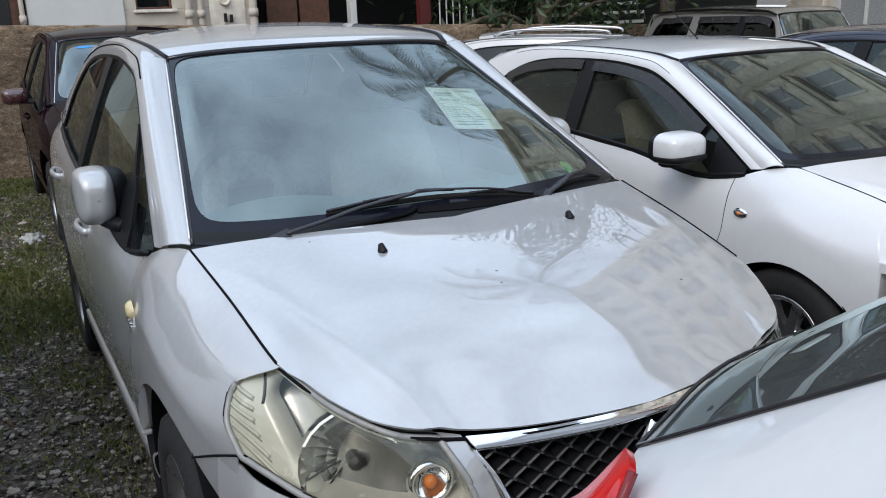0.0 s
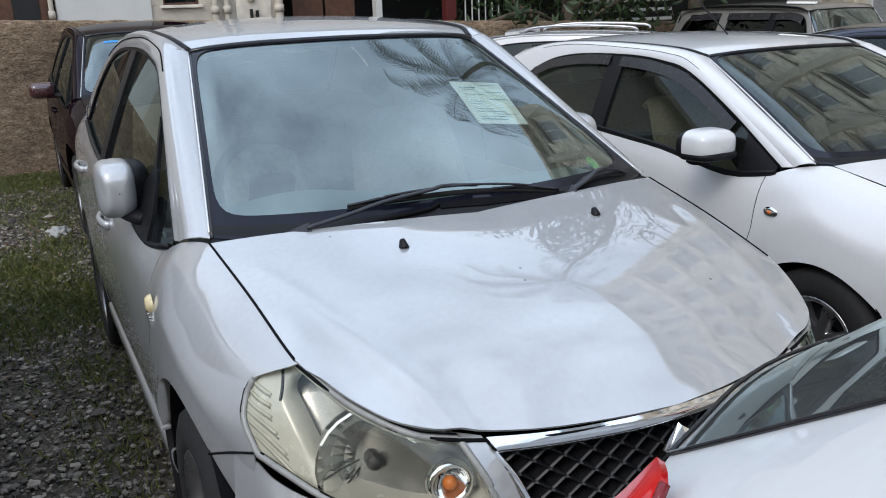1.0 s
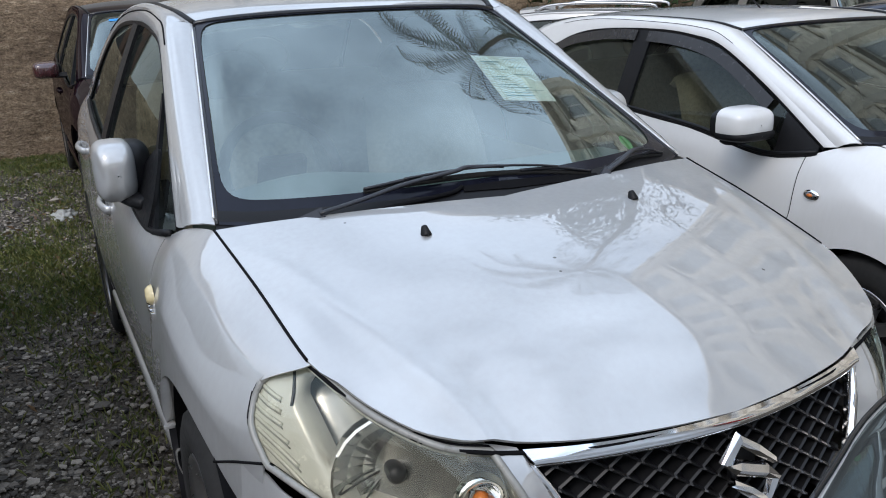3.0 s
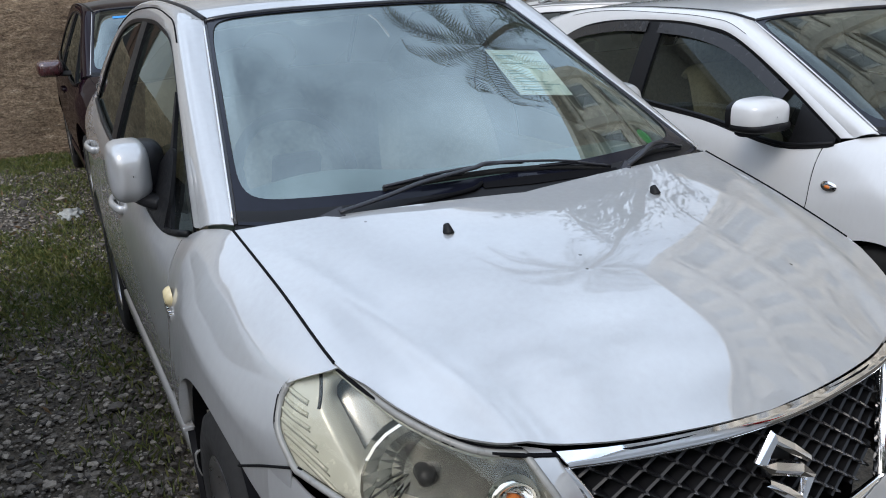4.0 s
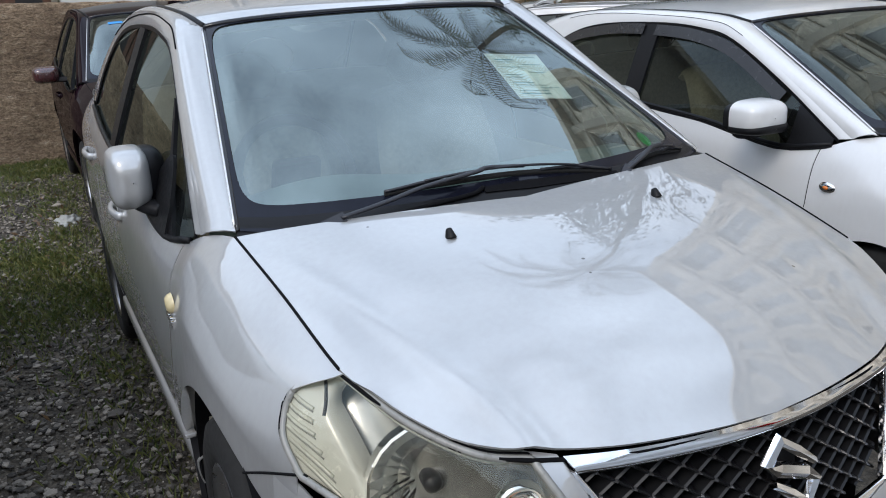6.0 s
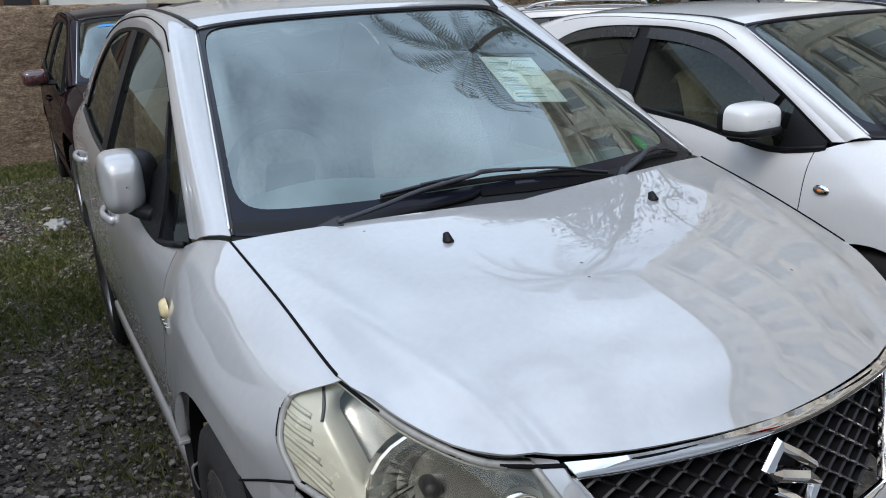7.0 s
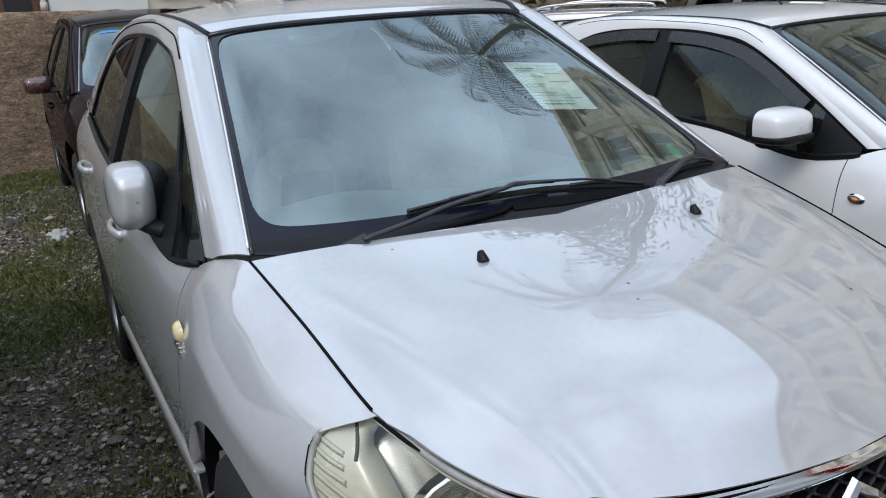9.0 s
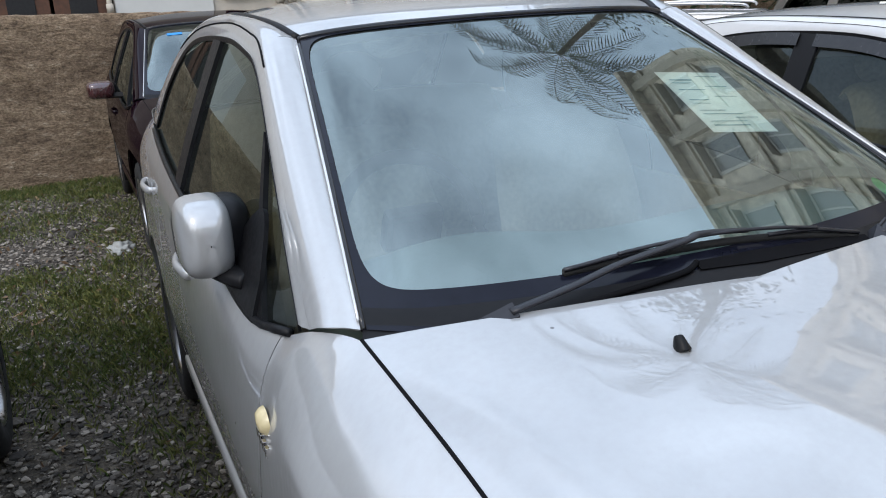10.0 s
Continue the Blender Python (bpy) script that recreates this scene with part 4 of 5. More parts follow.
        slab("window_sill", -14.3 + 3.3 * i, -12.7 + 3.3 * i, -19.0, -18.85, z - 0.1, z - 0.004, M_PALE, w)
# ---- cars ----
def derived(base, sx=1.0, sy=1.0, sz=1.0, **over):
    """Another body made from a base by scale, with some of its lines replaced."""
    P = dict(base)
    for k in ("plan", "belt_x"):
        P[k] = [(y * sy, x * sx) for y, x in P[k]]
    for k in ("belt_z", "frame", "win", "roof_mid"):
        P[k] = [(y * sy, z * sz) for y, z in P[k]]
    for k in ("hood_edge", "hood_mid", "ws_bot", "ws_top", "roof_edge", "rg_bot"):
        P[k] = [(x * sx, y * sy, z * sz) for x, y, z in P[k]]
    P["tail"] = [(x * sx, y * sy) for x, y in P["tail"]]
    P["tail_top"] *= sz
    for k in ("cuts", "axles", "pillar_b", "quarter_div"):
        P[k] = tuple(y * sy for y in P[k])
    for k in ("front", "rear"):
        P[k] *= sy
    P["gap_r"] = 0.0012
    P.update(over)
    return P


HATCH = derived(SEDAN, frame=SEDAN["frame"][:5] + [(2.9, 1.495), (3.25, 1.45), (3.55, 1.33), (3.78, 1.10)],
                roof_mid=[(1.945, 1.468), (2.15, 1.512), (2.7, 1.545), (3.2, 1.525), (3.50, 1.49)],
                roof_edge=SEDAN["roof_edge"][:3] + [(0.585, 3.1, 1.495), (0.55, 3.50, 1.455)],
                rg_bot=[(0.0, 3.90, 1.10), (0.35, 3.89, 1.105), (0.60, 3.80, 1.115)], tail_top=1.02,
                plan=SEDAN["plan"][:-2] + [(3.75, 0.84), (3.95, 0.76)], belt_x=SEDAN["belt_x"][:-2] + [(3.70, 0.765), (3.95, 0.70)],
                tail=[(0.0, 4.02), (0.35, 4.00), (0.62, 3.94), (0.74, 3.84)], rear=3.95)
WAGON = derived(SEDAN, frame=SEDAN["frame"][:5] + [(3.2, 1.51), (3.8, 1.49), (4.15, 1.40), (4.32, 1.08)],
                win=SEDAN["win"][:5] + [(3.2, 1.45), (3.75, 1.43), (4.02, 1.36), (4.15, 1.12)],
                roof_mid=[(1.945, 1.468), (2.15, 1.515), (2.8, 1.55), (3.6, 1.545), (4.15, 1.51)],
                roof_edge=[(0.545, 1.99, 1.444), (0.60, 2.15, 1.492), (0.62, 2.8, 1.52), (0.61, 3.6, 1.515), (0.58, 4.15, 1.48)],
                rg_bot=[(0.0, 4.36, 1.08), (0.35, 4.35, 1.08), (0.66, 4.30, 1.08)], tail_top=1.02,
                tail=[(0.0, 4.45), (0.35, 4.44), (0.62, 4.40), (0.76, 4.33)], rear=4.38,
                plan=SEDAN["plan"][:-2] + [(4.1, 0.85), (4.40, 0.80)], belt_x=SEDAN["belt_x"][:-3] + [(3.75, 0.80), (4.4, 0.76)])


def lamp_rows(P, sx=1.0, sy=1.0, sz=1.0, inward=0.0):
    top = [(.750, .634, .820), (.728, .622, .842), (.704, .603, .857), (.676, .571, .866), (.620, .412, .821), (.540, .301, .787), (.456, .263, .770)]
    upp = [(.770, .630, .785), (.752, .590, .796), (.722, .545, .806), (.676, .487, .812), (.603, .362, .784), (.525, .266, .757), (.446, .226, .742)]
    mid = [(.785, .603, .742), (.757, .550, .748), (.717, .490, .752), (.662, .420, .752), (.580, .315, .735), (.505, .230, .715), (.431, .192, .702)]
    bot = [(.776, .549, .690), (.735, .470, .668), (.690, .395, .645), (.635, .322, .630), (.555, .240, .615), (.475, .186, .612), (.416, .164, .628)]
    rows = []
    for r in (top, upp, mid, bot):
        d = [inward * (0.18 + 0.82 * min(1.0, k / 3)) for k in range(7)]
        rows.append([(x * sx * (1 - 0.3 * e), y * sy + e, z * sz + 0.1 * e * (0.75 - z) * 4) for e, (x, y, z) in zip(d, r)])
    return rows


def headlamp(car, P, side, sx=1.0, sy=1.0, sz=1.0):
    """Clear lens over a deep chamber with a pale outer bezel, a reflector bowl, a ringed turn lamp and ribs."""
    def rows(d):
        return lamp_rows(P, sx, sy, sz, d)
    lens = patch("headlamp", rows(0.0), 30, 12, M_LENS, car, "clear, slightly yellowed headlamp lens", 0.0, side)
    g, gi, gd = [surface(flipx(rows(d), side), 30, 12) for d in (0.0, 0.036, 0.135)]

    def rim_loop(q):
        return [q[0, i] for i in range(31)] + [q[j, 30] for j in range(1, 13)] + [q[12, i] for i in range(29, -1, -1)] + [q[j, 0] for j in range(11, 0, -1)]
    loop, loopd = rim_loop(g), rim_loop(gd)
    mesh_ob("lamp_wall", loop + loopd, grid_faces(2, len(loop), 0, True), M_BEZEL, lens)
    mesh_ob("chamber", gd.reshape(-1, 3), grid_faces(13, 31), M_CHAMBER, lens)
    # pale bezel over the outer third, its inner edge rounded
    bz = []
    for jj in range(13):
        n_in = 13.4 + 7.0 * max(0.0, 1 - jj / 5) ** 1.5
        for k in range(13):
            f = n_in * k / 12
            a = int(f)
            bz.append(gi[jj, a] + (gi[jj, a + 1] - gi[jj, a]) * (f - a) + (gd[jj, a] - gi[jj, a]) * max(0, (k - 9) / 3) ** 2 * 0.6)
    mesh_ob("bezel", bz, grid_faces(13, 13), M_BEZEL, lens, "pale plastic bezel", True, 0.003)
    tube("lamp_rim", [tuple(p) for p in loop + [loop[0]]], 0.0075, M_SEAL_RIB_SHADOW, lens, 110, 6)
    tube("lamp_gap_shade", [tuple(p + np.array((side * 0.001, 0.007, 0.003))) for p in loop + [loop[0]]], 0.0058, M_DARKIN_SHADE, lens, 110, 6)
    tube("lamp_band", [tuple(g[0, i] * 0.9 + gi[0, i] * 0.1 + np.array((0, 0.006, -0.010))) for i in range(2, 30, 2)], 0.006, M_BEZEL, lens, 40, 6)
    c = Matrix.Translation((side * 0.575 * sx, 0.405 * sy, 0.682 * sz)) @ Matrix.Rotation(radians(-90 + 16 * side), 4, "Z") @ Matrix.Rotation(radians(-10), 4, "Y")
    lathe("reflector", [(0.0, -0.060), (0.03, -0.056), (0.06, -0.042), (0.09, -0.018), (0.112, 0.008), (0.117, 0.014), (0.122, 0.012), (0.123, -0.02)], M_REFLECTOR, lens, 26, c).data.shade_flat()
    lathe("bulb_shield", [(0.0, 0.004), (0.011, 0.002), (0.018, -0.006), (0.020, -0.045)], M_TRIM, lens, 20, c)
    for k in range(7):
        a = radians(190 + 27 * k)
        tube("reflector_rib", [tuple(c @ Vector((-0.048, 0.03 * math.cos(a), 0.03 * math.sin(a)))), tuple(c @ Vector((-0.026, 0.066 * math.cos(a), 0.066 * math.sin(a)))), tuple(c @ Vector((0.004, 0.106 * math.cos(a), 0.106 * math.sin(a))))], 0.0022, M_TRIM, lens, 8, 5)
    c2 = Matrix.Translation((side * 0.468 * sx, 0.285 * sy, 0.668 * sz)) @ Matrix.Rotation(radians(-90 + 10 * side), 4, "Z")
    lathe("turn_lamp", [(0.0, -0.03), (0.02, -0.025), (0.034, 0.0), (0.038, 0.010), (0.046, 0.010), (0.048, -0.01)], M_CHROME, lens, 32, c2, "chrome-ringed turn lamp")
    bm = bmesh.new()
    bmesh.ops.create_uvsphere(bm, u_segments=14, v_segments=9, radius=0.015, matrix=c2)
    part("bulb", bm, M_AMBER, lens, "amber bulb")
    # long ribs of the bezel, each with a dark bar under it as its shadow
    def on_bezel(i, j, lift):
        i, j = min(max(i, 0), 29.99), min(max(j, 0), 11.99)
        a, b = int(i), int(j)
        q = (gi[b, a] * (1 - (i - a)) + gi[b, a + 1] * (i - a)) * (1 - (j - b)) + (gi[b + 1, a] * (1 - (i - a)) + gi[b + 1, a + 1] * (i - a)) * (j - b)
        return tuple(q + (g[b, a] - gi[b, a]) * lift)
    for k in range(6):
        u, v = 1.3 + 0.3 * max(0, 2 - k), 1.6 + 1.55 * k
        line = [(u + (6.4 - 0.3 * k) * q, v + 2.6 * q) for q in np.linspace(0, 1, 6)]
        tube("lamp_rib", [on_bezel(i, j, 0.14) for i, j in line], 0.0040, M_BEZEL, lens, 16, 6)
        tube("rib_shadow", [on_bezel(i - 0.15, j + 0.42, 0.06) for i, j in line], 0.0022, M_SEAL_RIB_SHADOW, lens, 16, 5)
    tube("lamp_divider", [on_bezel(12.2 - 0.10 * j - 0.07 * j * j, j, 0.10) for j in range(1, 6)], 0.0035, M_TRIM, lens, 14, 6)
    return lens


M_CHAMBER = plain("lamp_chamber", (0.46, 0.46, 0.45), 0.22, 0.85, 0.06, 25)
M_SEAL_RIB_SHADOW = plain("lamp_seal_rib_shadow", (0.26, 0.255, 0.235), 0.3)
M_BEZEL = plain("lamp_bezel", (0.60, 0.59, 0.535), 0.25, 0.1, 0.06, 25)


def front_end(car, P, mat, sx=1.0, sy=1.0, sz=1.0, lattice=True):
    """Bumper, fascia, lamps and the latticed grille."""
    def sc(p):
        return (p[0] * sx, p[1] * sy, p[2] * sz)
    half_top = [(0, .085, .50), (.33, .14, .555), (.415, .160, .618), (.55, .236, .608), (.70, .406, .633), (.757, .497, .650), (.782, .562, .672), (.808, .625, .662)]
    half_mid = [(0, .045, .44), (.33, .085, .46), (.43, .115, .47), (.57, .19, .47), (.72, .35, .47), (.79, .46, .47), (.808, .54, .47), (.826, .600, .47)]
    half_low = [(x * 0.99, y + 0.03, 0.27) for x, y, z in half_mid]

    def full(h):
        return [(-x, y, z) for x, y, z in h[::-1]][:-1] + list(h)
    rows = [full([sc(p) for p in h]) for h in (half_top, [(a[0] * .5 + b[0] * .5, a[1] * .45 + b[1] * .55, a[2] * .6 + b[2] * .4) for a, b in zip(half_top, half_mid)], half_mid, half_low)]
    patch("front_bumper", rows, 70, 16, mat, car, "", 0.004)
    for s in (-1, 1):
        headlamp(car, P, s, sx, sy, sz)
        fa = [[(.466, .285, .777), (.440, .268, .774), (.414, .253, .770)], [(.453, .256, .764), (.432, .249, .762), (.408, .240, .757)], [(.437, .191, .702), (.410, .195, .700), (.380, .198, .692)], [(.418, .160, .625), (.385, .160, .612), (.345, .165, .580)]]
        patch("grille_cheek", [[sc(p) for p in r] for r in fa], 8, 10, mat, car, "", 0.006, s)
    # grille: chrome bar, frame, lattice
    bar_top = [(0, .165, .767), (.12, .171, .768), (.24, .188, .770), (.33, .209, .772), (.409, .241, .771)]
    bar_low = [(0, .170, .735), (.12, .177, .735), (.24, .197, .736), (.33, .213, .739), (.390, .226, .743)]
    gr = patch("grille", [full([sc(p) for p in bar_top]), full([sc((a[0] * .5 + b[0] * .5, (a[1] + b[1]) / 2 - .015, a[2] * .4 + b[2] * .6)) for a, b in zip(bar_top, bar_low)]), full([sc(p) for p in bar_low]), full([sc((a[0], a[1] + .02, a[2] - .004)) for a in bar_low])], 50, 10, M_CHROME, car, "polished chrome bar over a black lattice", 0.005)
    for s in (-1, 1):
        patch("grille_frame", [[sc(p) for p in r] for r in ([(.409, .240, .762), (.377, .198, .690), (.345, .168, .60), (.328, .148, .53)], [(.397, .236, .752), (.365, .192, .690), (.333, .161, .60), (.316, .142, .53)], [(.390, .252, .745), (.358, .212, .69), (.327, .180, .60), (.31, .162, .53)])], 14, 6, M_CHROME, gr, "", 0.004, s)
    low = [(0, .110, .525), (.15, .120, .525), (.32, .148, .53)]
    tube("grille_frame", full([sc(p) for p in low]), 0.012, M_CHROME, gr, 30, 8)

    def gy(x, z):
        return 0.182 + 0.34 * x * x - 0.20 * (0.735 - z)

    def inside(x, z):
        return abs(x) < 0.312 + 0.35 * (z - 0.53) and 0.53 < z < 0.742
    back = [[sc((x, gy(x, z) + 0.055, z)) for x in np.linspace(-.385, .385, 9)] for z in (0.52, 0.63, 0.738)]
    patch("grille_back", back, 16, 4, M_DARKIN_SHADE, gr, "", 0.004)
    if not lattice:
        return gr
    step = 0.064
    for sgn in (-1, 1):
        for k in range(-10, 11):
            pts = []
            for q in np.linspace(-0.22, 0.22, 89):
                x, z = k * step + sgn * q * 1.0, 0.625 + q * 0.66
                if inside(x, z):
                    pts.append(sc((x, gy(x, z) + (0.003 if sgn > 0 else 0.0), z)))
            if len(pts) > 5:
                p = np.array(pts)
                n = len(p)
                w, dpt = 0.0060, 0.030
                d = p[-1] - p[0]
                d /= np.linalg.norm(d)
                nn = np.cross(d, (0, 1, 0))
                sel = p[np.linspace(0, n - 1, 9).astype(int)]
                v = []
                for c in sel:
                    v += [c + nn * w * 0.5, c - np.array((0, 0.004, 0)), c - nn * w * 0.5, c - nn * w + np.array((0, dpt, 0)), c + nn * w + np.array((0, dpt, 0))]
                mesh_ob("lattice_bar", v, grid_faces(9, 5, 0, True), M_LATTICE, gr, "", False)
    # raised knobs where the bars cross
    for i in range(-13, 14):
        for j in range(-6, 7):
            x, z = step * (i / 2), 0.625 + 0.66 * step * (j / 2)
            if (i + j) % 2 == 0 and inside(abs(x) + 0.012, z + 0.004):
                y = gy(x, z)
                v = [sc(q) for q in ((x - 0.007, y, z), (x, y, z - 0.005), (x + 0.007, y, z), (x, y, z + 0.005), (x, y - 0.010, z + 0.001))]
                mesh_ob("lattice_knob", v, [(0, 1, 4), (1, 2, 4), (2, 3, 4), (3, 0, 4)], M_KNOB, gr, "", False)
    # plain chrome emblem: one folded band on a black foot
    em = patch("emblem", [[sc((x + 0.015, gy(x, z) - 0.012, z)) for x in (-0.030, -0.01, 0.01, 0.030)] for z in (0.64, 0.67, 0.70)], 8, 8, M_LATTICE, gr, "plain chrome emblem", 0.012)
    fold = [(0.056, 0.678), (0.016, 0.708), (-0.023, 0.735), (-0.056, 0.700), (-0.032, 0.684), (0.034, 0.662), (0.058, 0.644), (0.030, 0.606), (-0.008, 0.634), (-0.048, 0.662)]
    v = []
    for i, (x, z) in enumerate(fold):
        d = np.array(fold[min(i + 1, 9)]) - np.array(fold[max(i - 1, 0)])
        d = d / (np.linalg.norm(d) + 1e-9)
        wd = (0.006, 0.010, 0.012, 0.012, 0.013, 0.013, 0.012, 0.012, 0.010, 0.006)[i]
        y = gy(0, 0.688) - 0.045 + 0.2 * (z - 0.688)
        for k, lift in ((-1, 0.010), (-0.85, 0.0), (0, -0.005), (0.85, 0.0), (1, 0.010)):
            v.append(sc((x + 0.012 - d[1] * wd * k, y + lift, z - 0.010 + d[0] * wd * k)))
    mesh_ob("emblem_band", v, grid_faces(10, 5), M_CHROME, em, "", False, 0.004)
    return gr


M_KNOB = plain("lattice_knob_plastic", (0.05, 0.05, 0.052), 0.12)
M_LATTICE = plain("lattice_plastic", (0.010, 0.010, 0.011), 0.38, spec=0.35)


def hood_point(car, x, y):
    """Height of the hood's skin over a place."""
    hood = [o for o in car.children if o.name.startswith("hood")][0]
    vs = np.array([v.co[:] for v in hood.data.vertices])
    d = (vs[:, 0] - x) ** 2 + (vs[:, 1] - y) ** 2
    k = np.argsort(d)[:4]
    w = 1 / (d[k] + 1e-6)
    return float((vs[k, 2] * w).sum() / w.sum())


# the silver sedan
silver, on_ws = build_car("car", SEDAN, M_SILVER, "dusty silver metallic four-door sedan parked on the gravel", (0, 0, 0), 0)
front_end(silver, SEDAN, M_SILVER)
for s in (-1, 1):
    bm = bmesh.new()
    z = hood_point(silver, s * 0.297, 0.837)
    bmesh.ops.create_cone(bm, cap_ends=True, segments=14, radius1=0.014, radius2=0.006, depth=0.026, matrix=Matrix.Translation((s * 0.297, 0.840, z + 0.010)) @ Matrix.Rotation(radians(-25), 4, "X") @ Matrix.Diagonal((1, 1.3, 1, 1)))
    part("washer_nozzle", bm, M_PLASTIC, silver, "small black washer nozzle", True, 0.003)
    m = mirror_thing(silver, SEDAN, s, M_SILVER, (0.868, 1.755, 1.058), (0.118, 0.15, 0.178), 0.05)
    belt = [(y, float(tab(y, SEDAN["belt_z"])) + 0.002) for y in np.linspace(1.4, 2.0, 40)]
    pane("mirror_sail", SEDAN, cut_line(belt, 1.50, 1.76), [(1.51, 1.00), (1.555, 1.085), (1.60, 1.125), (1.655, 1.10), (1.71, 1.04), (1.76, 0.985)], M_PLASTIC, m, s, -0.008, "black plastic corner panel", 12, 6, 0.010)
    tube("mirror_arm", [(s * 0.800, 1.615, 0.972), (s * 0.826, 1.650, 0.978), (s * 0.852, 1.700, 0.988), (s * 0.866, 1.735, 1.005)], 0.030, M_PLASTIC, m, 16, 12, "", 0.75)
    # side indicator with its badge bars
    x = s * (float(tab(1.285, SEDAN["plan"])) + 0.001)
    lathe("side_indicator", [(0.0, 0.012), (0.014, 0.010), (0.020, 0.003), (0.022, -0.004)], M_YELLOWED, silver, 24, Matrix.Translation((x - s * 0.004, 1.285, 0.812)) @ Matrix.Diagonal((s * 1.15, 1.55, 1.2, 1)), "round yellowed side indicator")
    for k in range(4):
        box("badge_bar", (x + s * 0.002, 1.250 + 0.020 * k, 0.768 + 0.004 * k), (0.008, 0.014, 0.020), M_CHROME, silver, "", 0.001)
    # dark bar for the shaded seam between bumper and wing
    tube("bumper_seam_shade", [(s * (float(tab(y, SEDAN["plan"])) + 0.0125 * q), y, z) for y, z, q in ((0.552, 0.693, 0.35), (0.60, 0.676, 0.55), (0.66, 0.652, 0.72), (0.742, 0.615, 0.92))], 0.0028, M_DARKIN_SHADE, silver, 14, 6)
    box("lip_clip", (s * 0.858, 1.352, 0.405), (0.03, 0.012, 0.012), M_BRIGHT, silver, "", 0.003)
    # mud flaps behind the wheels
    patch("mud_flap", [[(.72, 3.640, .44), (.80, 3.645, .44), (.85, 3.645, .44)], [(.72, 3.645, .30), (.80, 3.650, .30), (.848, 3.650, .30)], [(.72, 3.655, .14), (.80, 3.660, .14), (.845, 3.660, .14)]], 6, 8, M_TRIM, silver, "black rubber mud flap", 0.006, s)
    patch("mud_flap", [[(.70, 1.355, .40), (.80, 1.36, .40), (.86, 1.36, .40)], [(.70, 1.36, .28), (.80, 1.365, .28), (.855, 1.365, .28)], [(.70, 1.37, .13), (.80, 1.375, .13), (.85, 1.375, .13)]], 6, 8, M_TRIM, silver, "black rubber mud flap", 0.006, s)


ACROSS = np.linspace(0, 1, 161)


def on_glass(x, v, lift):
    """A place on the windscreen at x across the car."""
    return tuple(on_ws(float(np.interp(x, [on_ws(u, v)[0] for u in ACROSS], ACROSS)), v, lift))


def wiper(foot, arm_line, blade_line):
    """A wedge-shaped foot, a flat arm and a bowed blade; all points are (x across, v up the glass)."""
    arm = tube("wiper", [on_glass(x, v, l) for x, v, l in arm_line], 0.0095, M_WIPER, silver, 40, 8, "black wiper arm", 0.55)
    (x0, v0), (x1, v1) = foot
    vs = []
    for q in np.linspace(0, 1, 6):
        x, v, w, h = x0 + (x1 - x0) * q, v0 + (v1 - v0) * q, 0.006 + 0.014 * q, 0.010 + 0.022 * q
        vs += [on_glass(x, v - w * 1.2, 0.004), on_glass(x, v - w * 0.7, h), on_glass(x, v + w * 0.8, h), on_glass(x, v + w * 1.3, 0.004)]
    mesh_ob("arm_foot", vs, grid_faces(6, 4, 0, True) + [(3, 2, 1, 0), (20, 21, 22, 23)], M_WIPER, arm, "", False)
    lathe("wiper_pivot", [(0.0, 0.02), (0.016, 0.018), (0.022, 0.0), (0.024, -0.02)], M_WIPER, arm, 16, Matrix.Translation(on_glass(x0, v0, 0.0)) @ Matrix.Rotation(radians(-90), 4, "Y"))
    line = cr([(x, v, 0.0) for x, v in blade_line], 24)
    tube("wiper_blade", [on_glass(x, v, 0.008) for x, v, _ in line[::3]], 0.0055, M_RUBBER, arm, 40, 6, "", 1.5)
    tube("wiper_bow", [on_glass(line[i][0], line[i][1], 0.020 + 0.014 * math.sin(math.pi * i / 24)) for i in range(4, 21, 2)], 0.005, M_WIPER, arm, 40, 6, "", 0.7)
    for c in (4, 20):
        tube("wiper_bow", [on_glass(line[i][0], line[i][1], 0.015 + 0.008 * (1 - abs(i - c) / 4)) for i in range(c - 4, c + 5, 2)], 0.0045, M_WIPER, arm, 14, 6)
    return arm


M_WIPER = plain("wiper_black", (0.014, 0.014, 0.018), 0.38, 0, 0.2, 60, 0.1)
wiper(((-0.580, -0.016), (-0.470, 0.004)), ((-0.48, 0.002, 0.030), (-0.36, 0.034, 0.034), (-0.25, 0.064, 0.038), (-0.10, 0.092, 0.036), (-0.06, 0.104, 0.034), (0.00, 0.102, 0.030), (0.05, 0.096, 0.028)), ((-0.34, 0.088), (-0.18, 0.098), (-0.01, 0.097), (0.16, 0.075), (0.32, 0.034)))
wiper(((0.325, -0.004), (0.365, 0.012)), ((0.36, 0.010, 0.026), (0.43, 0.030, 0.034), (0.495, 0.054, 0.036), (0.545, 0.058, 0.034)), ((0.37, 0.026), (0.46, 0.048), (0.55, 0.050), (0.635, 0.032)))
# black bar as the cowl slot's shadow, and its dark louvre beside the wiper
tube("cowl_slot_shadow", [on_glass(x, v, 0.010) for x, v in ((-0.42, -0.004), (-0.30, 0.020), (-0.20, 0.034), (-0.12, 0.046), (-0.085, 0.062))], 0.006, M_DARKIN_SHADE, silver, 30, 6)
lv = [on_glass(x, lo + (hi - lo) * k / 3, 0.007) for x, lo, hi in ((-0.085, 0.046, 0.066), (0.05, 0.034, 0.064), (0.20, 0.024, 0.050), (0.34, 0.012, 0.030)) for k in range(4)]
mesh_ob("cowl_louvre", lv, grid_faces(4, 4), M_DARKIN_SHADE, silver, "", True, 0.003)

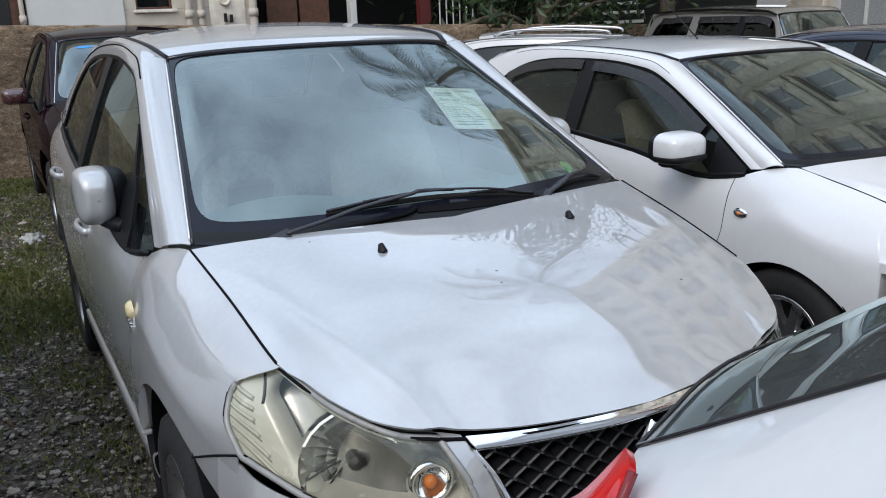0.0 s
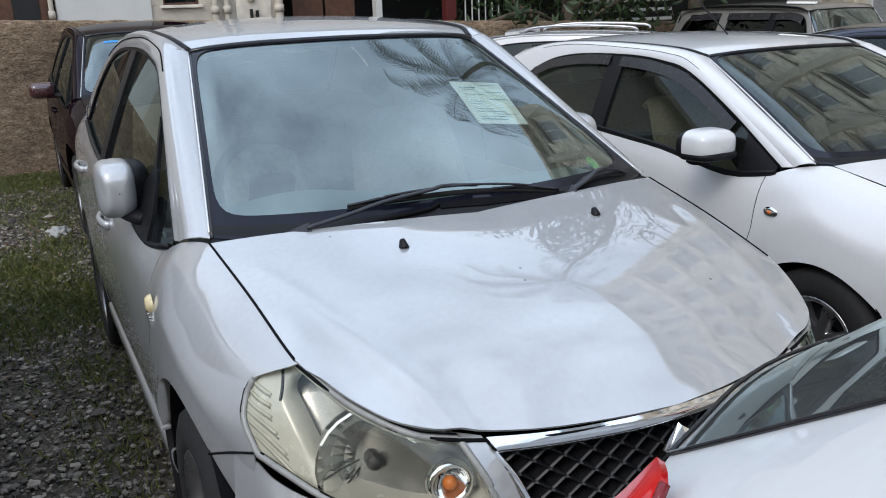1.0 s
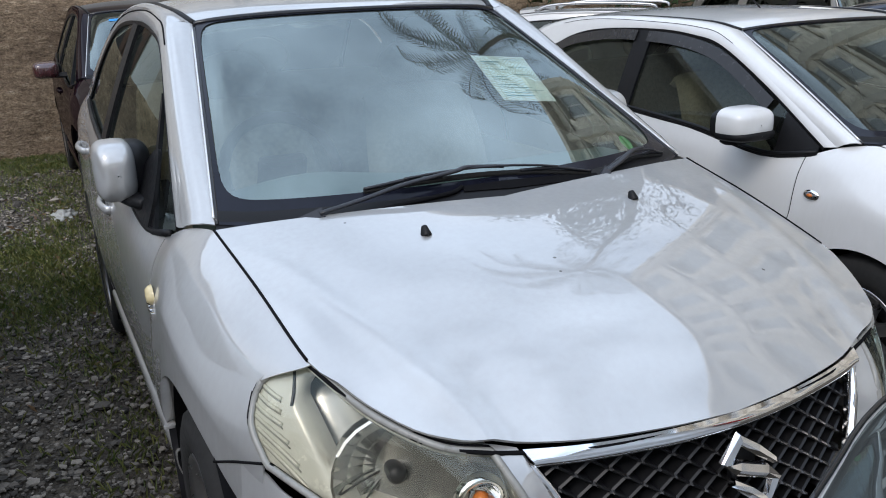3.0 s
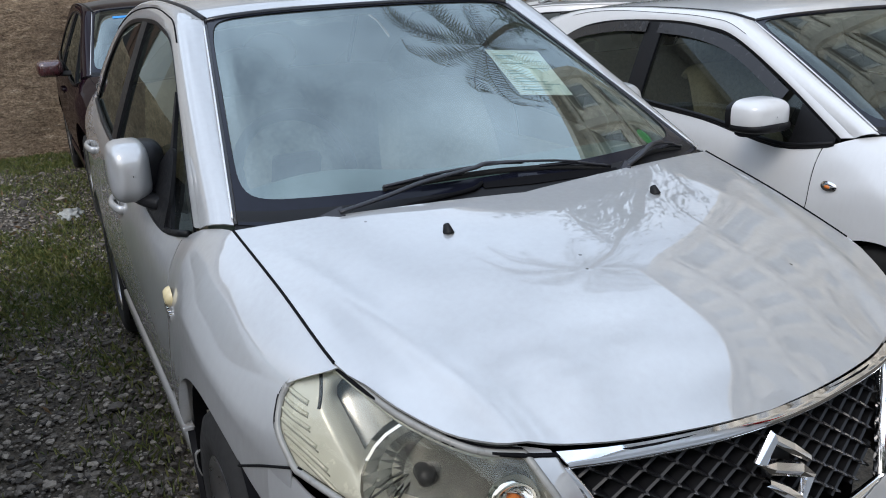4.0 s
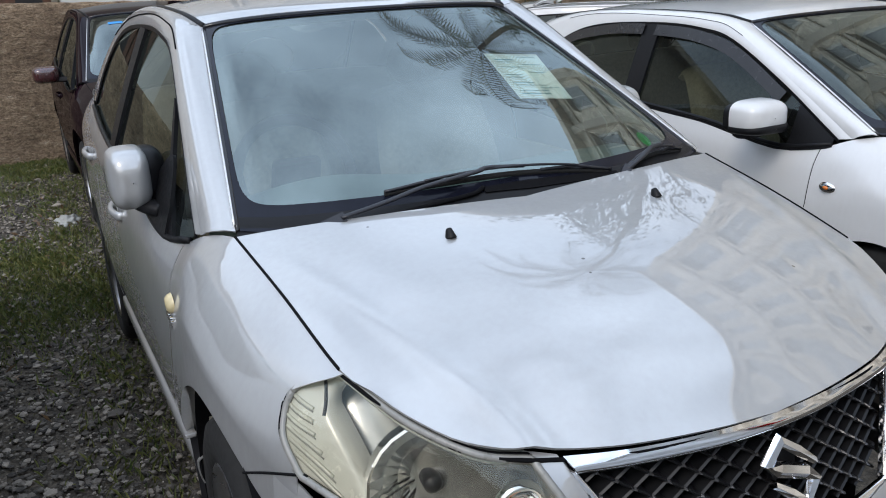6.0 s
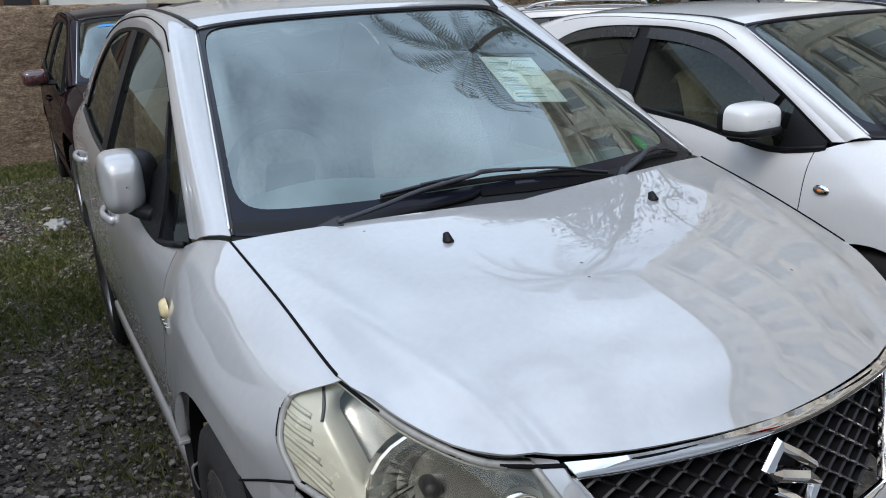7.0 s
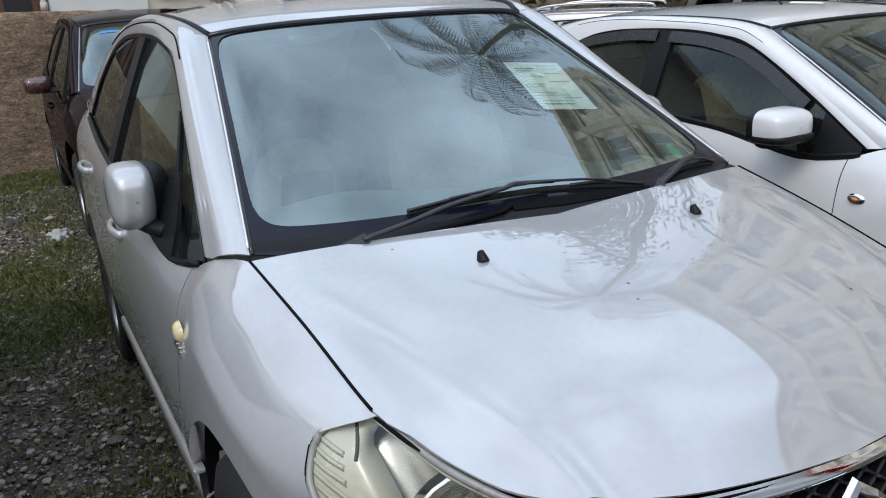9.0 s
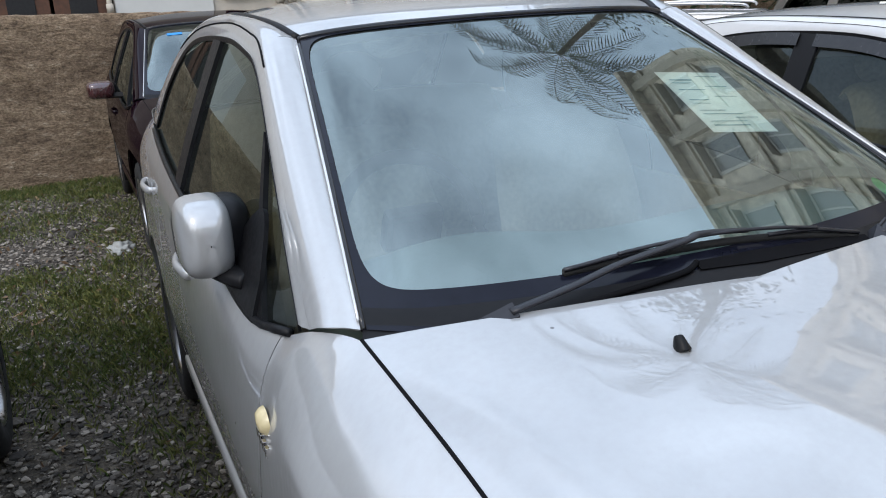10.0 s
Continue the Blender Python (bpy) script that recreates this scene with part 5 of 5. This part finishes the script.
# paper and sticker behind the windscreen
PAPER = [(0.260, 0.665), (0.455, 0.632), (0.428, 0.372), (0.245, 0.408)]


def on_paper(a, b, lift=-0.006):
    p = [np.array(on_glass(x, v, lift)) for x, v in PAPER]
    return (p[0] * (1 - a) + p[1] * a) * (1 - b) + (p[3] * (1 - a) + p[2] * a) * b


sheet = mesh_ob("paper_sheet", [on_paper(i / 6, j / 6) for j in range(7) for i in range(7)], grid_faces(7, 7), M_PAPER, None, "", True, 0.001)
tagged(sheet, "printed white form taped inside the windscreen", "paper")
random.seed(4)
for k in range(15):
    b = 0.08 + 0.058 * k
    if k in (5, 9):
        continue
    a0, a1 = (0.1, 0.35 + 0.4 * random.random()) if k % 3 else (0.55, 0.9)
    h = 0.012 if k not in (1, 14) else 0.022
    mesh_ob("print_bar", [on_paper(a0, b, -0.004), on_paper(a1, b, -0.004), on_paper(a1, b + h, -0.004), on_paper(a0, b + h, -0.004)], [(0, 1, 2, 3)], M_PRINT, sheet, "", False, 0.0)
st = mesh_ob("windscreen_sticker", [on_glass(0.550 + 0.019 * math.cos(a), 0.128 + 0.033 * math.sin(a), -0.003) for a in np.linspace(0, 6.283, 20, endpoint=False)], [tuple(range(20))], M_GREENSTICK, None, "", False)
tagged(st, "round green sticker inside the windscreen corner", "sticker")

# the white hatchback beside it
WH = derived(HATCH, 0.97, 0.98, 0.965, quarter_div=(1.46, 1.46), dash=M_TRIM, axles=(1.01, 3.38), arch=0.325, wheel_r=0.292, axle_z=0.29)
WH["ws_bot"] = [(0.0, 0.98, 0.955), (0.36, 1.01, 0.957), (0.62, 1.075, 0.962), (0.722, 1.135, 0.970)]
# a lower roof than the others
for k in ("frame", "win", "roof_mid", "roof_edge", "ws_top"):
    WH[k] = [(*p[:-1], p[-1] - 0.14 * max(0.0, p[-1] - 1.0)) for p in WH[k]]
white, _ = build_car("car", WH, M_WHITE, "white hatchback with dark window visors and black pillars", (2.36, 0.06, -0.04), 0, glass_mat=M_HATCHGLASS, spokes=7)
front_end(white, WH, M_WHITE, 0.97, 0.98, 0.965, False)
for s in (-1, 1):
    m = mirror_thing(white, WH, s, M_WHITE, (0.915, 1.56, 1.020), (0.225, 0.14, 0.130), 0.03, 0.055)
    patch("mirror_foot", [[(.80, 1.50, 0.965), (.86, 1.52, 0.955), (.93, 1.54, 0.945)], [(.80, 1.56, 0.955), (.86, 1.58, 0.945), (.93, 1.60, 0.938)], [(.80, 1.62, 0.965), (.86, 1.63, 0.955), (.93, 1.63, 0.945)]], 8, 8, M_PLASTIC, m, "", 0.03, s)
    lathe("side_indicator", [(0.0, 0.008), (0.018, 0.007), (0.024, 0.0)], M_CHROME, white, 20, Matrix.Translation((s * (tab(1.24, WH["plan"]) + 0.001), 1.24, 0.775)) @ Matrix.Diagonal((s, 1.5, 0.85, 1)), "clear side indicator")
    lathe("indicator_bulb", [(0.0, 0.0115), (0.008, 0.010), (0.010, 0.0)], M_AMBER, white, 14, Matrix.Translation((s * (tab(1.24, WH["plan"]) + 0.001), 1.24, 0.775)) @ Matrix.Diagonal((s, 1.5, 0.85, 1)))
    wi2 = [(p[0], p[1] - 0.010) for p in WH["win"]]
    for a, b in ((1.55, WH["pillar_b"][0] + 0.01), (WH["pillar_b"][1] - 0.01, 3.15)):
        up = cut_line(wi2, a, b, 16)
        lo = []
        for i, (y, z) in enumerate(up):
            (ya, za), (yb, zb) = up[max(i - 1, 0)], up[min(i + 1, 15)]
            d = math.hypot(yb - ya, zb - za)
            lo.append((y + 0.048 * (zb - za) / d, z - 0.048 * (yb - ya) / d))
        pane("window_visor", WH, lo, up, M_VISOR, white, s, -0.014, "smoked plastic window visor", 14, 3, 0.003)
    pane("mirror_sail", WH, cut_line([(y, float(tab(y, WH["belt_z"])) + 0.004) for y in np.linspace(1.2, 3, 40)], 1.29, 1.475), cut_line(wi2, 1.29, 1.475), M_PLASTIC, white, s, -0.004, "black plastic corner panel", 10, 6, 0.008)
    pane("door_sash", WH, cut_line([(y, float(tab(y, WH["belt_z"])) - 0.012) for y in np.linspace(1.2, 3.6, 60)], 1.29, 3.25), cut_line([(y, float(tab(y, WH["belt_z"])) + 0.012) for y in np.linspace(1.2, 3.6, 60)], 1.29, 3.25), M_PLASTIC, white, s, -0.004, "black belt trim", 24, 2, 0.008)
tube("aerial", [(0.0, 2.35, 1.415), (0.0, 2.50, 1.53), (0.0, 2.63, 1.63)], 0.004, M_PLASTIC, white, 8, 6, "short black roof aerial")

# dark car behind, against the wall
DK = derived(HATCH, 0.93, 0.93, 0.985, seats=M_DARKSEAT, dash=M_TRIM)
dark, dark_ws = build_car("car", DK, M_PURPLE, "dark purple hatchback parked against the boundary wall", (0.03, 4.80, 0), 0)
front_end(dark, DK, M_PURPLE, 0.93, 0.93, 0.985, False)
for s in (-1, 1):
    m = mirror_thing(dark, DK, s, M_PURPLE_WARM, (0.90, 1.60, 1.035), (0.19, 0.14, 0.13), 0.02)
    patch("mirror_foot", [[(.76, 1.50, 1.0), (.82, 1.52, 1.0), (.88, 1.54, 1.0)], [(.76, 1.56, 0.985), (.82, 1.58, 0.985), (.88, 1.60, 0.985)]], 8, 4, M_PLASTIC, m, "", 0.03, s)
bst = mesh_ob("windscreen_sticker", [Vector(dark_ws(u, v, 0.003)) + Vector((0.03, 4.80, 0)) for u, v in ((0.25, 0.83), (0.34, 0.83), (0.34, 0.865), (0.25, 0.865))], [(0, 1, 2, 3)], M_BLUESTICK, None, "", False)
tagged(bst, "small blue sticker on the dark car's windscreen", "sticker")

# dark blue sedan further along the row
blue, _ = build_car("car", derived(SEDAN, 1, 1, 0.97), M_BLUE, "dark blue sedan parked in the row", (5.05, 0.35, -0.14), 0)

# white hatchback across the nose of the silver car, tail towards it
BK = derived(HATCH, 0.94, 0.94, 1.0, rear_glass=M_REARGLASS, rear_seal=0.0025)
BK.update(roof_mid=[(1.83, 1.468), (2.0, 1.512), (2.4, 1.54), (2.8, 1.525), (3.10, 1.50)],
          roof_edge=[(0.512, 1.87, 1.444), (0.55, 2.02, 1.488), (0.565, 2.4, 1.512), (0.56, 2.8, 1.500), (0.548, 3.13, 1.470)],
          rg_bot=[(0.0, 3.67, 1.165), (0.32, 3.655, 1.172), (0.552, 3.565, 1.168)],
          frame=BK["frame"][:5] + [(2.72, 1.49), (3.0, 1.43), (3.22, 1.30), (3.44, 1.12)],
          rear=3.46, tail=[(0.0, 3.70), (0.33, 3.68), (0.56, 3.60), (0.66, 3.48)], plan=BK["plan"][:-2] + [(3.30, 0.785), (3.48, 0.73)],
          win=BK["win"][:5] + [(2.6, 1.44), (2.80, 1.38), (2.95, 1.25), (3.0, 1.10)])
block, _ = build_car("car", BK, M_WHITE, "white hatchback parked nose outwards with red tail lamps", (-0.09, -4.07, 0), 0)


def tail_lamp(car, side):
    """Red lamp that runs out in a point at the top."""
    rows = [[(.634, 3.483, 1.214), (.627, 3.492, 1.217), (.618, 3.506, 1.216)],
            [(.670, 3.470, 1.174), (.662, 3.503, 1.177), (.640, 3.535, 1.166)],
            [(.695, 3.463, 1.12), (.689, 3.530, 1.12), (.652, 3.588, 1.11)],
            [(.740, 3.455, 1.01), (.732, 3.550, 1.01), (.672, 3.640, 1.01)],
            [(.778, 3.440, .90), (.768, 3.560, .90), (.690, 3.690, .90)]]
    lamp = patch("tail_lamp", rows, 12, 18, M_REDLENS, car, "pointed red tail lamp", 0.008, side)
    tube("lamp_trim", [(side * (r[0][0] + 0.003), r[0][1] - 0.003, r[0][2]) for r in rows], 0.005, plain("deep_red", (0.16, 0.006, 0.008), 0.15), lamp, 20, 6)
    return lamp


for s in (-1, 1):
    tail_lamp(block, s)

# cars and vans at the back of the yard
GY = derived(WAGON, 0.98, 1.0, 1.24,
             ws_bot=[(0.0, 1.56, 1.24), (0.35, 1.58, 1.24), (0.60, 1.61, 1.24), (0.70, 1.64, 1.245)],
             ws_top=[(0.0, 1.93, 1.81), (0.30, 1.935, 1.805), (0.50, 1.95, 1.80), (0.60, 1.97, 1.785)],
             frame=[(1.66, 1.23), (1.82, 1.50), (1.97, 1.76), (2.15, 1.825), (2.45, 1.845), (3.2, 1.85), (3.8, 1.83), (4.15, 1.74), (4.32, 1.34)],
             win=[(1.74, 1.23), (1.86, 1.45), (1.99, 1.69), (2.15, 1.765), (2.42, 1.775), (3.2, 1.775), (3.75, 1.76), (4.02, 1.68), (4.15, 1.39)],
             roof_mid=[(1.93, 1.81), (2.15, 1.865), (2.8, 1.90), (3.6, 1.895), (4.15, 1.86)],
             roof_edge=[(0.60, 1.97, 1.785), (0.64, 2.15, 1.84), (0.65, 2.8, 1.865), (0.64, 3.6, 1.86), (0.61, 4.15, 1.82)], quarter_div=(1.80, 1.90), seats=M_DARKSEAT, dash=M_TRIM)
greyv, _ = build_car("van", GY, M_GREY, "dusty beige-grey van with dark windows and visors", (8.35, 4.45, -0.42), 0, side_glass=M_DARKGLASS)
for s in (-1, 1):
    wb = [(y, float(tab(y, GY["belt_z"])) + 0.004) for y in np.linspace(1.7, 4.3, 60)]
    pane("rear_pillar_post", GY, cut_line(wb, 3.22, 3.36, 4), cut_line(GY["win"], 3.22, 3.36, 4), M_GREY, greyv, s, -0.003, "", 4, 8, 0.012)
    for y0, y1 in ((2.02, 2.44), (2.52, 3.22), (3.36, 3.95)):
        up = cut_line(GY["win"], y0, y1, 8)
        pane("window_visor", GY, [(y, z - 0.085) for y, z in up], up, M_VISOR, greyv, s, -0.02, "smoked plastic window visor", 10, 3, 0.003)
WS = derived(WAGON, 0.98, 0.92, 0.95)
wsuv, _ = build_car("car", WS, M_WHITE, "white estate car with grey roof rails", (7.15, 5.65, -0.24), 42, side_glass=M_DARKGLASS)
for s in (-1, 1):
    tube("roof_bar", [(s * 0.56, 2.0, 1.47), (s * 0.56, 2.1, 1.515), (s * 0.56, 2.7, 1.545), (s * 0.55, 3.2, 1.53), (s * 0.55, 3.4, 1.47)], 0.016, M_ALLOY, wsuv, 24, 8, "grey roof rail")
patch("spoiler", [[(-.5, 3.42, 1.475), (0, 3.46, 1.50), (.5, 3.42, 1.475)], [(-.5, 3.6, 1.46), (0, 3.66, 1.485), (.5, 3.6, 1.46)]], 12, 4, M_WHITE, wsuv, "white roof spoiler", 0.035)
side_car, _ = build_car("car", derived(HATCH, 0.97, 0.97, 1.0), M_WHITE, "white hatchback parked at the edge of the gravel", (-2.33, -0.02, 0), 0)
# ---- trees ----
def leaf_mat(name, lo, hi):
    m, t, b = node_mat(name)
    g = t.nodes.new("ShaderNodeNewGeometry")
    r = ramp(t, g.outputs["Random Per Island"], [(0.0, lo), (1.0, hi)])
    link(t, r.outputs["Color"], b.inputs["Base Color"])
    b.inputs["Roughness"].default_value = 0.45
    return m


M_LEAF = leaf_mat("leaf", (0.014, 0.030, 0.010), (0.042, 0.075, 0.024))
M_PALM = leaf_mat("palm_leaf", (0.02, 0.032, 0.010), (0.06, 0.075, 0.028))
M_BARK = plain("bark", (0.11, 0.085, 0.06), 0.95, 0, 0.4, 20, 4)
rng = np.random.default_rng(5)


def leaves(centres, size, n_each, spread, mat, parent, name="crown"):
    v, f = [], []
    for c in centres:
        for _ in range(n_each):
            p = np.array(c) + rng.normal(0, 1, 3) * spread
            a = rng.normal(0, 1, 3)
            a /= np.linalg.norm(a)
            b = np.cross(a, rng.normal(0, 1, 3))
            b /= np.linalg.norm(b) + 1e-9
            k = np.cross(a, b)
            s = size * rng.uniform(0.6, 1.3)
            i = len(v)
            v += [p - a * s, p - b * s * 0.32 + k * s * 0.06, p + a * s, p + b * s * 0.32 + k * s * 0.06]
            f += [(i, i + 1, i + 2), (i, i + 2, i + 3)]
    return mesh_ob(name, v, f, mat, parent, "", False)


def tree(x, y, base, height, radius, n_limbs, label, low=0.35):
    t = new("tree", None)
    z0 = ground_z(x, y)
    top = np.array((x + 0.2, y, z0 + height * 0.75))
    pts = [(x, y, z0 - 0.1), (x + 0.06, y + 0.05, z0 + height * 0.3), tuple(top)]
    p = cr(pts, 14)
    v = []
    for i, c in enumerate(p):
        r = 0.16 * (1 - 0.7 * i / 14)
        v += [c + np.array((r * math.cos(a), r * math.sin(a), 0)) for a in np.linspace(0, 6.283, 10, endpoint=False)]
    mesh_ob("trunk", v, grid_faces(15, 10, 0, True), M_BARK, t)
    cs = []
    for k in range(n_limbs):
        h = low + (0.75 - low) * rng.random()
        a = rng.uniform(0, 6.283)
        st = cr(pts, 20)[int(20 * h / 0.75)]
        L = radius * rng.uniform(0.6, 1.05)
        en = st + np.array((L * math.cos(a), L * math.sin(a), L * rng.uniform(0.1, 0.7)))
        md = (st + en) / 2 + np.array((0, 0, 0.12 * L))
        tube("limb", [tuple(st), tuple(md), tuple(en)], 0.035, M_BARK, t, 8, 6)
        for q in np.linspace(0.4, 1.05, 6):
            c = st + (en - st) * q + np.array((0, 0, 0.1 * L))
            cs.append(c + rng.normal(0, 0.12 * radius, 3))
    leaves(cs, 0.10, 34, 0.20 * radius * 0.6, M_LEAF, t)
    tagged(t, label, "tree")
    return t


tree(6.9, 10.2, 0, 9.5, 2.0, 34, "leafy dark green tree behind the boundary wall", 0.18)
tree(9.6, 10.3, 0, 11.0, 2.5, 34, "leafy dark green tree beside the gate", 0.3)

hedge = tree(-8.2, 2.0, 0, 3.2, 1.7, 30, "dense dark green tree along the west side", 0.10)
for k, (x, y, turn) in enumerate(((-8.6, -3.5, 70), (-8.0, 7.2, 160), (-9.2, -9.0, 250))):
    copy_thing(hedge, pose(0, 0, 0) @ Matrix.Translation((x, y, 0)) @ pose(0, 0, 0, 0, 0, turn) @ Matrix.Translation((8.2, -2.0, 0)))


def palm(x, y, height, n=17, length=3.6):
    t = new("palm_tree", None)
    z0 = ground_z(x, y)
    pts = cr([(x, y, z0), (x + 0.15, y, z0 + height * 0.5), (x, y, z0 + height)], 24)
    v = []
    for i, c in enumerate(pts):
        r = 0.17 * (1 - 0.3 * i / 24) * (1 + 0.05 * (i % 2))
        v += [c + np.array((r * math.cos(a), r * math.sin(a), 0)) for a in np.linspace(0, 6.283, 12, endpoint=False)]
    mesh_ob("trunk", v, grid_faces(25, 12, 0, True), M_BARK, t)
    crown = pts[-1]
    for k in range(n):
        a = 2.399 * k
        up = 1.0 - 1.5 * k / n
        L = length * rng.uniform(0.85, 1.1)
        d = np.array((math.cos(a), math.sin(a), 0))
        rib = cr([crown, crown + d * L * 0.35 + np.array((0, 0, L * 0.30 * up + 0.1)), crown + d * L * 0.75 + np.array((0, 0, L * (0.35 * up - 0.10))), crown + d * L + np.array((0, 0, L * (0.25 * up - 0.45)))], 34)
        side = np.cross(d, (0, 0, 1))
        vv, ff = [], []
        for i in range(3, 34):
            q = i / 34
            ll = 0.62 * math.sin(math.pi * (0.12 + 0.80 * q)) * L / 3.6
            tang = rib[min(i + 1, 34)] - rib[i - 1]
            tang /= np.linalg.norm(tang)
            for s in (-1, 1):
                tip = rib[i] + side * s * ll * 0.80 + tang * ll * 0.45 - np.array((0, 0, ll * (0.35 + 0.25 * rng.random())))
                w = tang * 0.024
                j = len(vv)
                m = (rib[i] + tip) / 2 + np.array((0, 0, 0.05))
                vv += [rib[i] - w, rib[i] + w, m + w, tip, m - w]
                ff.append((j, j + 1, j + 2, j + 3, j + 4))
        fr = mesh_ob("frond", vv, ff, M_PALM, t, "", False)
        tube("rib", [tuple(p) for p in rib[::3]], 0.018, M_PALM, fr, 20, 5)
    tagged(t, "tall coconut palm behind the house", "palm tree")
    return t


palm(12.9, 13.8, 18.5, 19, 5.0)

# ---- grass, stones and litter on the ground ----
M_GRASS = leaf_mat("grass", (0.05, 0.085, 0.016), (0.21, 0.205, 0.065))
M_DRY = leaf_mat("dry_leaf", (0.12, 0.07, 0.035), (0.26, 0.16, 0.08))


def stone_mat():
    m, t, b = node_mat("gravel_stone")
    g = t.nodes.new("ShaderNodeNewGeometry")
    n = noise_tex(t, 90, 4)
    r = ramp(t, g.outputs["Random Per Island"], [(0.0, (0.04, 0.035, 0.030)), (0.55, (0.16, 0.138, 0.115)), (1.0, (0.40, 0.35, 0.29))])
    r2 = ramp(t, n.outputs["Fac"], [(0.3, (0.7, 0.7, 0.7)), (0.7, (1.1, 1.1, 1.1))])
    mx = t.nodes.new("ShaderNodeMix")
    mx.data_type, mx.blend_type = "RGBA", "MULTIPLY"
    mx.inputs["Factor"].default_value = 1
    link(t, r.outputs["Color"], mx.inputs["A"])
    link(t, r2.outputs["Color"], mx.inputs["B"])
    link(t, mx.outputs["Result"], b.inputs["Base Color"])
    b.inputs["Roughness"].default_value = 0.9
    return m


M_STONE = stone_mat()


def grassy(x, y):
    """How grassy a place is, 0 to 1: bare by the front, a green band further back."""
    g = min(1, max(0, (y - 3.1) / 0.7)) * min(1, max(0, (5.3 + 0.5 * math.sin(3 * x) - y) / 0.6))
    g = max(g, 0.34 * min(1, max(0, (y - 6.3) / 0.6)), 0.95 * min(1, max(0, (y - 7.7) / 0.5)))
    g = max(g, 0.4 * math.exp(-((x + 0.95) / 0.22) ** 2) * min(1, max(0, (y - 1.3) / 1.0)))
    g *= 0.35 + 1.1 * max(0, noise.noise(Vector((x * 2.3, y * 2.3, 0))) + 0.35)
    return min(1, g)


ico = [(0, 0, 1), (0.89, 0, 0.45), (0.28, 0.85, 0.45), (-0.72, 0.53, 0.45), (-0.72, -0.53, 0.45), (0.28, -0.85, 0.45), (0.72, 0.53, -0.45), (-0.28, 0.85, -0.45), (-0.89, 0, -0.45), (-0.28, -0.85, -0.45), (0.72, -0.53, -0.45)]
icof = [(0, 1, 2), (0, 2, 3), (0, 3, 4), (0, 4, 5), (0, 5, 1), (1, 6, 2), (2, 7, 3), (3, 8, 4), (4, 9, 5), (5, 10, 1), (2, 6, 7), (3, 7, 8), (4, 8, 9), (5, 9, 10), (1, 10, 6)]


def stones(n, x0, x1, y0, y1, lo, hi, name, label, keep):
    v, f = [], []
    base = np.array(ico)
    for _ in range(n):
        x, y = rng.uniform(x0, x1), y0 + (y1 - y0) * rng.random() ** 1.5
        if rng.random() > keep(x, y):
            continue
        s = lo + (hi - lo) * rng.random() ** 3
        p = base * (1 + rng.normal(0, 0.16, (11, 1))) * np.array((s * rng.uniform(0.8, 1.4), s * rng.uniform(0.8, 1.3), s * rng.uniform(0.4, 0.75)))
        a = rng.uniform(0, 6.283)
        c, q = math.cos(a), math.sin(a)
        p = p @ np.array(((c, q, 0), (-q, c, 0), (0, 0, 1)))
        i = len(v)
        v += list(p + np.array((x, y, s * 0.18)))
        f += [tuple(i + k for k in t) for t in icof]
    ob = mesh_ob(name, v, f, M_STONE, None, "", False)
    tagged(ob, label, "gravel", "", "stuff")


stones(42000, -2.6, -0.60, 0.2, 8.6, 0.004, 0.016, "gravel", "loose grey crushed gravel on the yard", lambda x, y: 1 - 0.8 * grassy(x, y))
stones(330, -2.6, -0.60, 0.4, 8.6, 0.014, 0.042, "rubble_stones", "larger angular grey stones in the gravel", lambda x, y: 1 - 0.6 * grassy(x, y))
gv, gf = [], []
for _ in range(100000):
    x, y = rng.uniform(-2.7, -0.55), rng.uniform(1.2, 8.75)
    if rng.random() > grassy(x, y):
        continue
    h, a, w = rng.uniform(0.012, 0.048), rng.uniform(0, 6.283), rng.uniform(0.002, 0.0045)
    d, e = np.array((math.cos(a), math.sin(a), 0)), rng.uniform(0.3, 1.2)
    p = np.array((x, y, -0.004))
    sd = np.array((-d[1], d[0], 0)) * w
    i = len(gv)
    gv += [p - sd, p + sd, p + d * h * e * 0.45 + (0, 0, h * 0.7) + sd * 0.7, p + d * h * e + (0, 0, h * 0.95), p + d * h * e * 0.45 + (0, 0, h * 0.7) - sd * 0.7]
    gf.append((i, i + 1, i + 2, i + 3, i + 4))
tagged(mesh_ob("grass", gv, gf, M_GRASS, None, "", False), "short patchy green grass growing through the gravel", "grass", "", "stuff")
dl = [(rng.uniform(-2.4, -0.85), rng.uniform(2.5, 8.3), 0.015) for _ in range(320)]
tagged(leaves(dl, 0.028, 1, 0.003, M_DRY, None, "dry_leaves"), "scattered dry brown leaves", "leaves", "", "stuff")

# crumpled white plastic bag by the rear wheel
bm = bmesh.new()
bmesh.ops.create_icosphere(bm, subdivisions=4, radius=1.0)
for q in bm.verts:
    n = noise.noise(q.co * 2.2) + 0.6 * noise.noise(q.co * 5.0)
    q.co = Vector((q.co.x * 0.105, q.co.y * 0.14, max(-0.2, q.co.z) * 0.070)) * (1 + 0.45 * n)
bag = part("plastic_bag", bm, plain("milky_plastic", (0.36, 0.36, 0.335), 0.35), None, "", True)
bag.location = (-0.93, 5.80, 0.008)
bag.scale = (0.75, 0.75, 0.75)
tagged(bag, "crumpled white plastic bag on the grass", "plastic bag")
